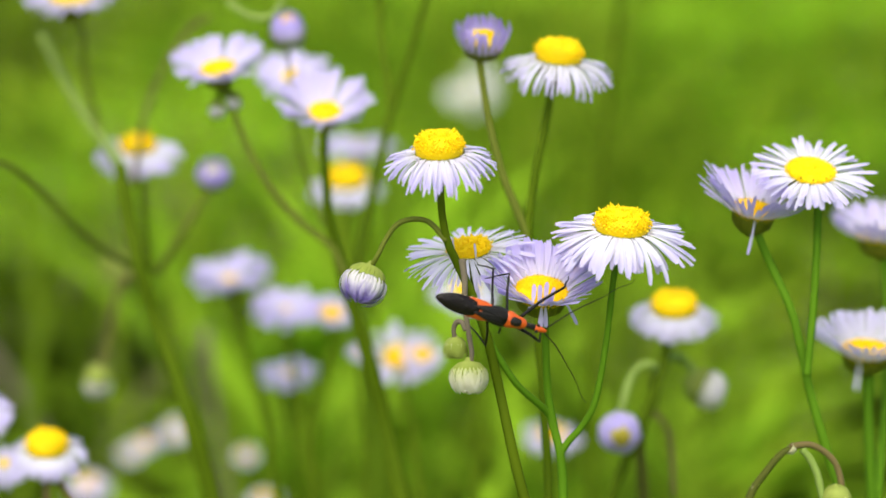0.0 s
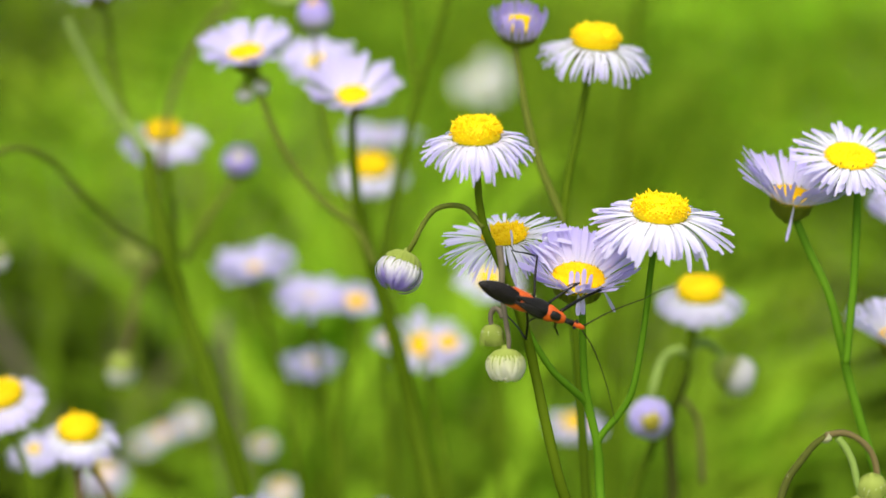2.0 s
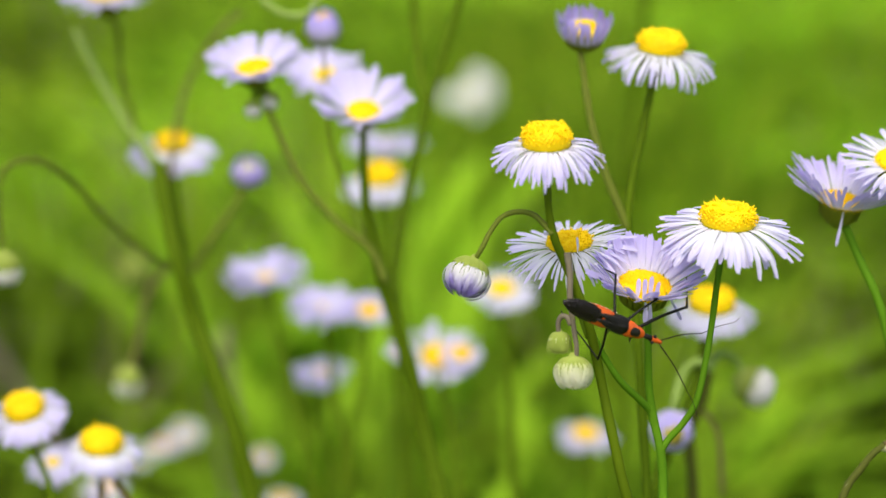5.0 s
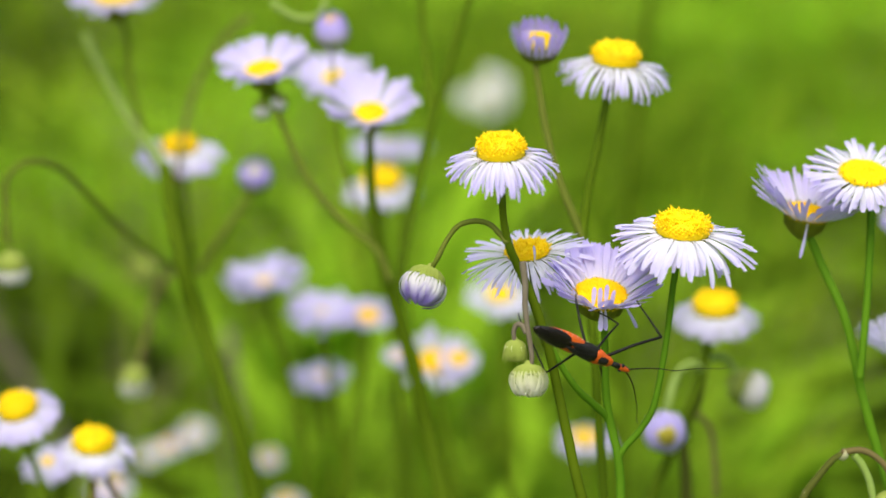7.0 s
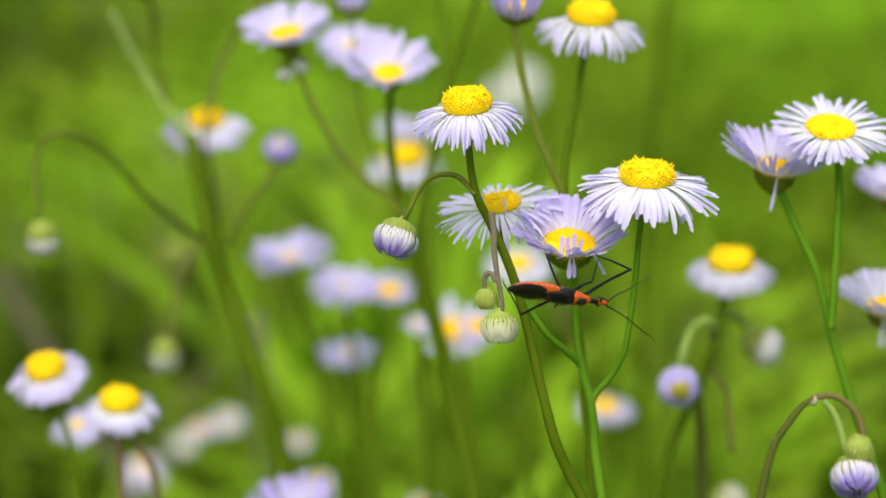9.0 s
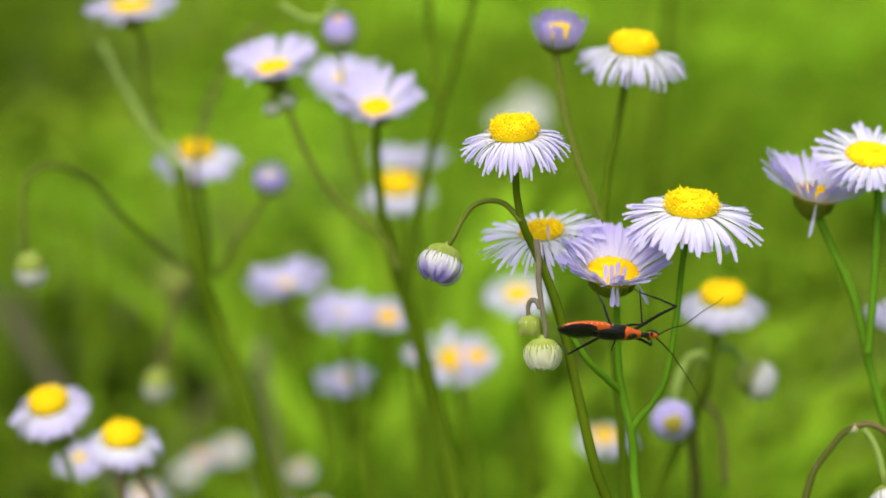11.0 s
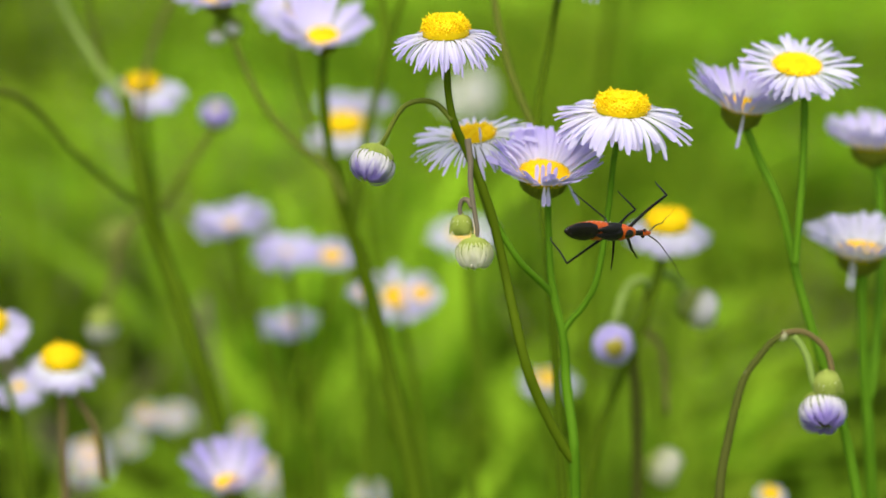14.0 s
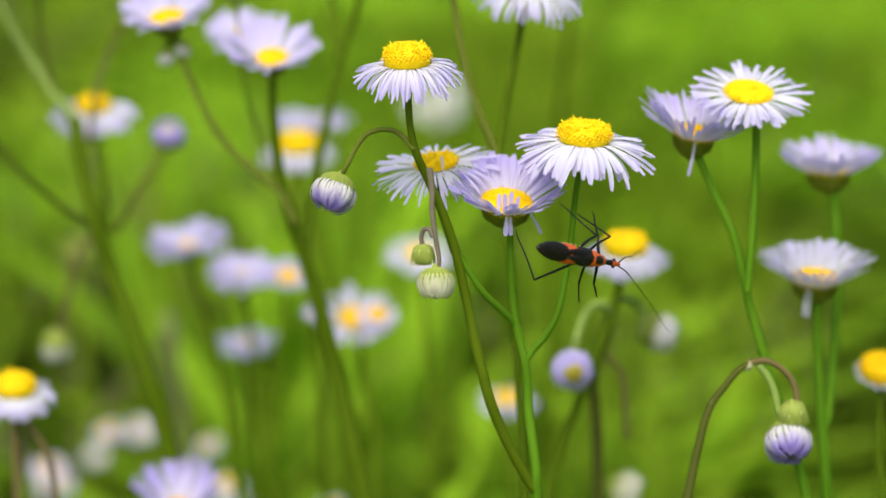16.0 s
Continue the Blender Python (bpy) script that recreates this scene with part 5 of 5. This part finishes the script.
FRONT_LEFT = [(0, 15.1, 5.8, 15.7, 6.9), (2, 15.1, 5.6, 12.6, 3.3), (3.5, 16.6, 4.5, 17.5, 6.3), (4, 15.7, 5.2, 16.7, 9.0), (6.5, 16.5, 5.6, 12.5, 8.1), (7, 16.3, 5.9, 11.5, 8.7), (8, 16.2, 5.3, 10.9, 6.0), (8.5, 16.6, 5.3, 11.9, 5.9), (11, 16.7, 4.2, 10.7, 5.7), (12, 17.2, 1.5, 15.6, 7.0), (13, 16.8, 5.4, 12.1, 4.7), (13.5, 17.2, 5.0, 14.0, 7.1), (14, 16.9, 6.0, 15.9, 7.9), (14.5, 10.7, 4.0, 11.3, 7.5), (15, 13.3, 3.9, 14.6, 5.8), (15.5, 11.7, 4.5, 13.4, 7.2), (16, 11.0, 3.5, 9.9, 7.2)]
HIND_RIGHT = [(0, 8.1, -4.3, 4.7, -2.4), (2, 8.7, -4.4, 5.3, -2.7), (3.5, 8.7, -4.9, 5.0, -3.0), (4, 8.9, -5.0, 3.5, -2.2), (6.5, 5.7, -5.6, -0.8, -0.3), (7, 4.9, -5.3, -1.8, 0.0), (8, 4.2, -4.9, -2.3, 0.7), (8.5, 3.3, -4.5, -2.5, 1.0), (11, 2.5, -4.2, 1.5, -3.5), (12, 2.0, -4.2, 1.4, -3.8), (13, 1.4, -4.2, -5.0, -2.7), (13.5, 2.3, -5.0, 1.4, -1.9), (14, 1.7, -5.4, -0.5, -1.8), (14.5, 1.3, -3.7, -1.0, 4.3), (15, 1.2, -4.3, -0.9, 1.5), (15.5, 1.3, -4.7, -1.8, 2.9), (16, 1.8, -5.1, -2.4, 1.9)]
MID_RIGHT = [(0, 9.2, -2.1, 9.2, -2.4), (2, 8.3, -1.8, 8.3, -2.3), (3.5, 8.1, -2.0, 8.1, -2.5), (4, 7.7, -1.3, 7.7, -1.8), (6.5, 9.0, -0.7, 9.3, -1.2), (7, 8.8, -0.3, 9.1, -0.7), (8, 8.0, -0.8, 8.2, -1.3), (8.5, 7.3, -1.3, 7.2, -1.9), (11, 8.7, -2.1, 8.6, -3.3), (12, 8.1, -2.2, 7.9, -3.7), (13, 5.7, -4.1, 4.2, -2.5), (13.5, 8.8, -3.7, 8.8, -5.3), (14, 9.0, -3.8, 9.0, -6.1), (14.5, 8.8, -3.5, 8.9, -5.9), (15, 8.8, -3.6, 9.0, -6.2), (15.5, 8.7, -4.1, 9.0, -6.7), (16, 8.9, -4.2, 9.6, -7.1)]
FRONT_RIGHT = [(0, 14.1, -1.5, 14.0, -0.5), (2, 11.3, -1.5, 12.3, -2.3), (3.5, 11.2, -1.3, 12.3, -2.1), (4, 10.9, -1.6, 11.7, -2.3), (6.5, 11.2, -0.6, 11.7, -0.8), (7, 11.2, -1.4, 12.1, -2.4), (8, 10.3, -0.8, 10.7, -1.2), (8.5, 10.0, -1.0, 10.5, -1.4), (11, 13.7, -1.5, 13.9, -1.0), (12, 11.8, -1.1, 12.8, -1.9), (13, 11.6, -1.1, 12.4, -1.7), (13.5, 12.2, -2.8, 13.6, -4.6), (14, 11.9, -2.7, 13.1, -4.1), (14.5, 11.4, -2.4, 12.2, -3.7), (15, 11.2, -2.8, 12.4, -4.6), (15.5, 11.2, -3.5, 12.2, -5.5), (16, 11.3, -3.8, 12.4, -5.8)]
FEELER_LEFT = [(0, 20.0, 6.1, 24.0, 9.3), (2, 20.0, 6.4, 24.1, 9.8), (3.5, 20.5, 4.6, 26.7, 8.5), (4, 19.9, 4.1, 25.0, 8.3), (6.5, 20.0, 2.4, 25.1, 5.8), (7, 20.8, 2.5, 27.8, 6.1), (8, 19.5, 2.5, 23.2, 6.5), (8.5, 17.5, 1.6, 20.5, 3.6), (11, 18.8, 1.4, 24.6, 5.9), (12, 17.3, 1.0, 24.5, 5.6), (13, 20.0, 2.3, 24.6, 6.6), (13.5, 17.8, 1.3, 22.8, 4.0), (14, 17.5, 1.5, 20.3, 3.3), (14.5, 16.4, 0.7, 19.8, 3.7), (15, 18.7, 2.3, 22.5, 5.4), (15.5, 18.5, 1.7, 22.0, 4.8), (16, 17.4, 1.6, 19.9, 3.2)]
FEELER_RIGHT = [(0, 18.5, -3.3, 23.3, -8.0), (2, 18.8, -3.7, 24.3, -10.0), (3.5, 19.9, -4.0, 23.2, -7.7), (4, 20.4, -4.6, 24.4, -8.2), (6.5, 19.9, -3.7, 25.8, -8.1), (7, 17.6, -2.8, 20.9, -6.8), (8, 19.9, -2.4, 26.3, -5.8), (8.5, 20.9, -3.0, 24.7, -5.1), (11, 18.9, -4.5, 24.2, -11.0), (12, 18.5, -2.6, 20.6, -4.6), (13, 20.2, -3.9, 25.9, -9.4), (13.5, 20.4, -3.4, 24.9, -6.7), (14, 18.1, -3.0, 22.4, -7.7), (14.5, 17.8, -2.8, 19.8, -6.0), (15, 17.2, -2.2, 19.4, -4.5), (15.5, 21.0, -4.6, 25.3, -9.6), (16, 18.1, -2.0, 26.3, -9.3)]
JOINTS = []


def limb(owner, name, joint, rows, r0, r1, material, label=""):
    """A leg or feeler hinged at its joint (millimetres); the lower half is a sub-part, hinged at the knee. Both lie along x until they are turned."""
    base = Vector(joint) * 0.001
    spans = [seen(t, base, *row) for t, *row in rows]
    upper = 1.02 * max(math.hypot(a, b) for a, b, c, d in spans)
    lower = 1.02 * max(math.hypot(c, d) for a, b, c, d in spans)
    bow = 0.03 * upper
    line = smooth_line([(0, 0, 0), (upper * 0.5, bow, 0), (upper, 0, 0)], 5)
    ob = part(name, tube(bmesh.new(), line, [r0 * (1.1 - 0.35 * i / len(line)) for i in range(len(line))], 8), material, owner, label, m=Matrix.Translation(base))
    line = smooth_line([(0, 0, 0), (lower * 0.45, bow * 0.6, 0), (lower * 0.85, -bow * 0.3, 0), (lower, bow * 0.8, 0)], 5)
    bm = tube(bmesh.new(), line, [r0 * 0.72 + (r1 - r0 * 0.72) * i / (len(line) - 1) for i in range(len(line))], 6)
    if name == "leg":
        for k in range(3, len(line), 2):
            tube(bm, [line[k], line[k] + Vector((0.0002, 0.0001 * (-1) ** k, 0.0002))], [r1 * 0.4, r1 * 0.15], 3)
        bmesh.ops.create_icosphere(bm, subdivisions=1, radius=r0 * 0.85)
    low = part("tibia" if name == "leg" else "tip", bm, material, ob, m=Matrix.Translation((upper, 0, 0)))
    JOINTS.append((ob, base, upper, low, lower, rows))
    return ob


def assassin_bug():
    bug = new("assassin_bug")
    bug.empty_display_size = 0.005
    tagged(bug, "orange and black assassin bug climbing among the flower stems", "insect")
    mm = 0.001
    bm = blob(bmesh.new(), 0.7 * mm, 8.6 * mm, [(0, 0.1 * mm), (0.08, 0.6 * mm), (0.25, 1.1 * mm), (0.48, 1.4 * mm), (0.68, 1.4 * mm), (0.82, 1.1 * mm), (1, 0.85 * mm)], 0.52)
    part("abdomen", bm, bug_orange, bug, "orange abdomen")
    for s in (1,):
        for k in range(6):
            bm = bmesh.new()
            bmesh.ops.create_icosphere(bm, subdivisions=1, radius=0.085 * mm)
            part("edge_dot", bm, bug_dot, bug, "pale dot on the abdomen's edge", m=pose((3.4 + 0.75 * k) * mm, s * (1.21 + 0.03 * k - 0.03 * abs(k - 2)) * mm, 0.3 * mm))
    bm = slab(bmesh.new(), [(-0.1 * mm, 0.15 * mm), (0.4 * mm, 0.6 * mm), (1.4 * mm, 1.05 * mm), (2.6 * mm, 1.32 * mm), (3.8 * mm, 1.34 * mm), (5.0 * mm, 1.02 * mm), (5.9 * mm, 0.45 * mm)], 0.12 * mm, 0.32 * mm,
              pose(0, 0, 0.52 * mm, 0, 2, 0))
    for k in range(5):
        y = (-0.8 + 0.4 * k) * mm
        tube(bm, smooth_line([(0.6 * mm, y * 0.5, 0.92 * mm), (2.4 * mm, y, 1.0 * mm), (4.6 * mm, y * 0.9, 0.96 * mm)], 4), [0.035 * mm] * 9, 4)
    part("wing_membrane", bm, bug_membrane, bug, "dark veined wing membrane")
    for s in (-1, 1):
        bm = slab(bmesh.new(), [(4.9 * mm, 0.08 * mm), (5.7 * mm, 0.3 * mm), (6.6 * mm, 0.6 * mm), (7.6 * mm, 0.68 * mm), (8.6 * mm, 0.62 * mm), (9.4 * mm, 0.3 * mm)], 0.14 * mm, 0.2 * mm,
                  pose(0, s * 0.47 * mm, 0.66 * mm, s * -12, 0, s * -1))
        for k in range(3):
            y = (-0.3 + 0.3 * k) * mm
            tube(bm, smooth_line([(5.8 * mm, y * 0.5 + s * 0.45 * mm, 0.95 * mm), (7.2 * mm, y + s * 0.45 * mm, 1.02 * mm), (8.8 * mm, y * 1.1 + s * 0.45 * mm, 0.98 * mm)], 4), [0.04 * mm] * 9, 4)
        part("forewing", bm, bug_black, bug, "black leathery ribbed forewing")
    bm = slab(bmesh.new(), [(7.5 * mm, 0.08 * mm), (8.2 * mm, 0.33 * mm), (9.1 * mm, 0.55 * mm)], 0.2 * mm, 0.3 * mm, pose(0, 0, 0.74 * mm))
    part("scutellum", bm, bug_black, bug, "black triangle between the wings")
    bm = blob(bmesh.new(), 6.7 * mm, 9.5 * mm, [(0, 0.5 * mm), (0.12, 1.15 * mm), (0.4, 1.32 * mm), (0.75, 1.3 * mm), (0.92, 1.15 * mm), (1, 0.7 * mm)], 0.62, 0.16 * mm)
    part("hind_thorax", bm, bug_black, bug, "black hind part of the thorax")
    bm = blob(bmesh.new(), 8.6 * mm, 11.8 * mm, [(0, 0.8 * mm), (0.12, 1.1 * mm), (0.3, 1.2 * mm), (0.5, 1.0 * mm), (0.6, 0.86 * mm), (0.78, 0.82 * mm), (0.95, 0.55 * mm), (1, 0.3 * mm)], 0.68, 0.25 * mm)
    part("thorax", bm, bug_orange, bug, "orange thorax")
    bm = slab(bmesh.new(), [(9.55 * mm, 0.35 * mm), (9.7 * mm, 0.55 * mm), (10.25 * mm, 0.64 * mm), (10.8 * mm, 0.55 * mm), (11.0 * mm, 0.4 * mm)], 0.1 * mm, 0.34 * mm, pose(10.25 * mm, 0, 0.68 * mm, 0, 8, 0) @ pose(-10.25 * mm, 0, 0))
    part("pronotum_patch", bm, bug_black, bug, "black patch on the thorax")
    bm = blob(bmesh.new(), 11.6 * mm, 12.9 * mm, [(0, 0.34 * mm), (0.5, 0.38 * mm), (1, 0.42 * mm)], 0.9, 0.2 * mm)
    part("neck", bm, bug_black, bug, "black neck")
    bm = blob(bmesh.new(), 12.6 * mm, 14.5 * mm, [(0, 0.36 * mm), (0.25, 0.46 * mm), (0.5, 0.42 * mm), (0.8, 0.32 * mm), (1, 0.14 * mm)], 0.85, 0.15 * mm)
    head = part("head", bm, bug_orange, bug, "orange head")
    for s in (-1, 1):
        bm = bmesh.new()
        bmesh.ops.create_icosphere(bm, subdivisions=2, radius=0.24 * mm)
        part("eye", bm, bug_black, head, "round black eye", m=pose(13.2 * mm, s * 0.4 * mm, 0.3 * mm))
    bm = tube(bmesh.new(), smooth_line([(14.4 * mm, 0, 0.1 * mm), (14.5 * mm, 0, -0.4 * mm), (13.9 * mm, 0, -0.7 * mm), (13.0 * mm, 0, -0.6 * mm)], 4), [0.14 * mm - 0.006 * mm * k for k in range(13)], 6)
    part("beak", bm, bug_black, head, "folded black beak")
    for joint, rows, r in (((7.2, 0.8, 0.0), HIND_LEFT, 0.17), ((9.0, 0.9, 0.0), MID_LEFT, 0.16), ((10.8, 0.6, 0.0), FRONT_LEFT, 0.21),
                           ((7.0, -0.9, 0.0), HIND_RIGHT, 0.17), ((8.8, -0.9, 0.0), MID_RIGHT, 0.16), ((10.8, -0.6, 0.0), FRONT_RIGHT, 0.2)):
        limb(bug, "leg", joint, rows, r * mm, 0.06 * mm, bug_leg, "thin black leg")
    for joint, rows in (((14.2, 0.25, 0.2), FEELER_LEFT), ((14.2, -0.25, 0.2), FEELER_RIGHT)):
        limb(bug, "antenna", joint, rows, 0.08 * mm, 0.03 * mm, antenna_brown, "long thin dark feeler")
    return bug


bug = assassin_bug()


# ---- what moves ----
def motions():
    for ob, base, wind in PLANTS:
        walk(ob, [(row[0], pose(*base, 0, -ay, ax, 0)) for row, (ax, ay) in zip(ROWS, SWAY[wind])])
    walk(bug, [(t, bug_pose(tail, head, roll)) for t, tail, head, roll in BUG])
    # each leg and feeler turns at its joint and at its knee as the bug gropes its way along
    for ob, base, upper, low, lower, rows in JOINTS:
        ways = []
        for t, *row in rows:
            a, b, c, d = seen(t, base, *row)
            ways.append((t, reach(t, a, b, upper), reach(t, c, d, lower)))
        ways.append((16.0, *ways[-1][1:]))
        thigh, turns, shins = Vector((1, 0, 0)).rotation_difference(ways[0][1]), [], []
        for k, (t, a, b) in enumerate(ways):
            if k:
                thigh = ways[k - 1][1].rotation_difference(a) @ thigh
            turns.append((t, thigh.copy()))
            shins.append((t, thigh.inverted() @ b))
        shin, folds = Vector((1, 0, 0)).rotation_difference(shins[0][1]), []
        for k, (t, b) in enumerate(shins):
            if k:
                shin = shins[k - 1][1].rotation_difference(b) @ shin
            folds.append((t, shin.copy()))
        walk(ob, eased(turns, base))
        walk(low, eased(folds, Vector((upper, 0, 0))))


def eased(turns, base):
    """Rows for walk(), with steps between turns that are far apart."""
    rows = []
    for (t0, a), (t1, b) in zip(turns, turns[1:]):
        n = 1 + int(a.rotation_difference(b).angle / radians(60))
        for k in range(n):
            rows.append((t0 + (t1 - t0) * k / n, Matrix.Translation(base) @ a.slerp(b, k / n).to_matrix().to_4x4()))
    rows.append((turns[-1][0], Matrix.Translation(base) @ turns[-1][1].to_matrix().to_4x4()))
    return rows


motions()
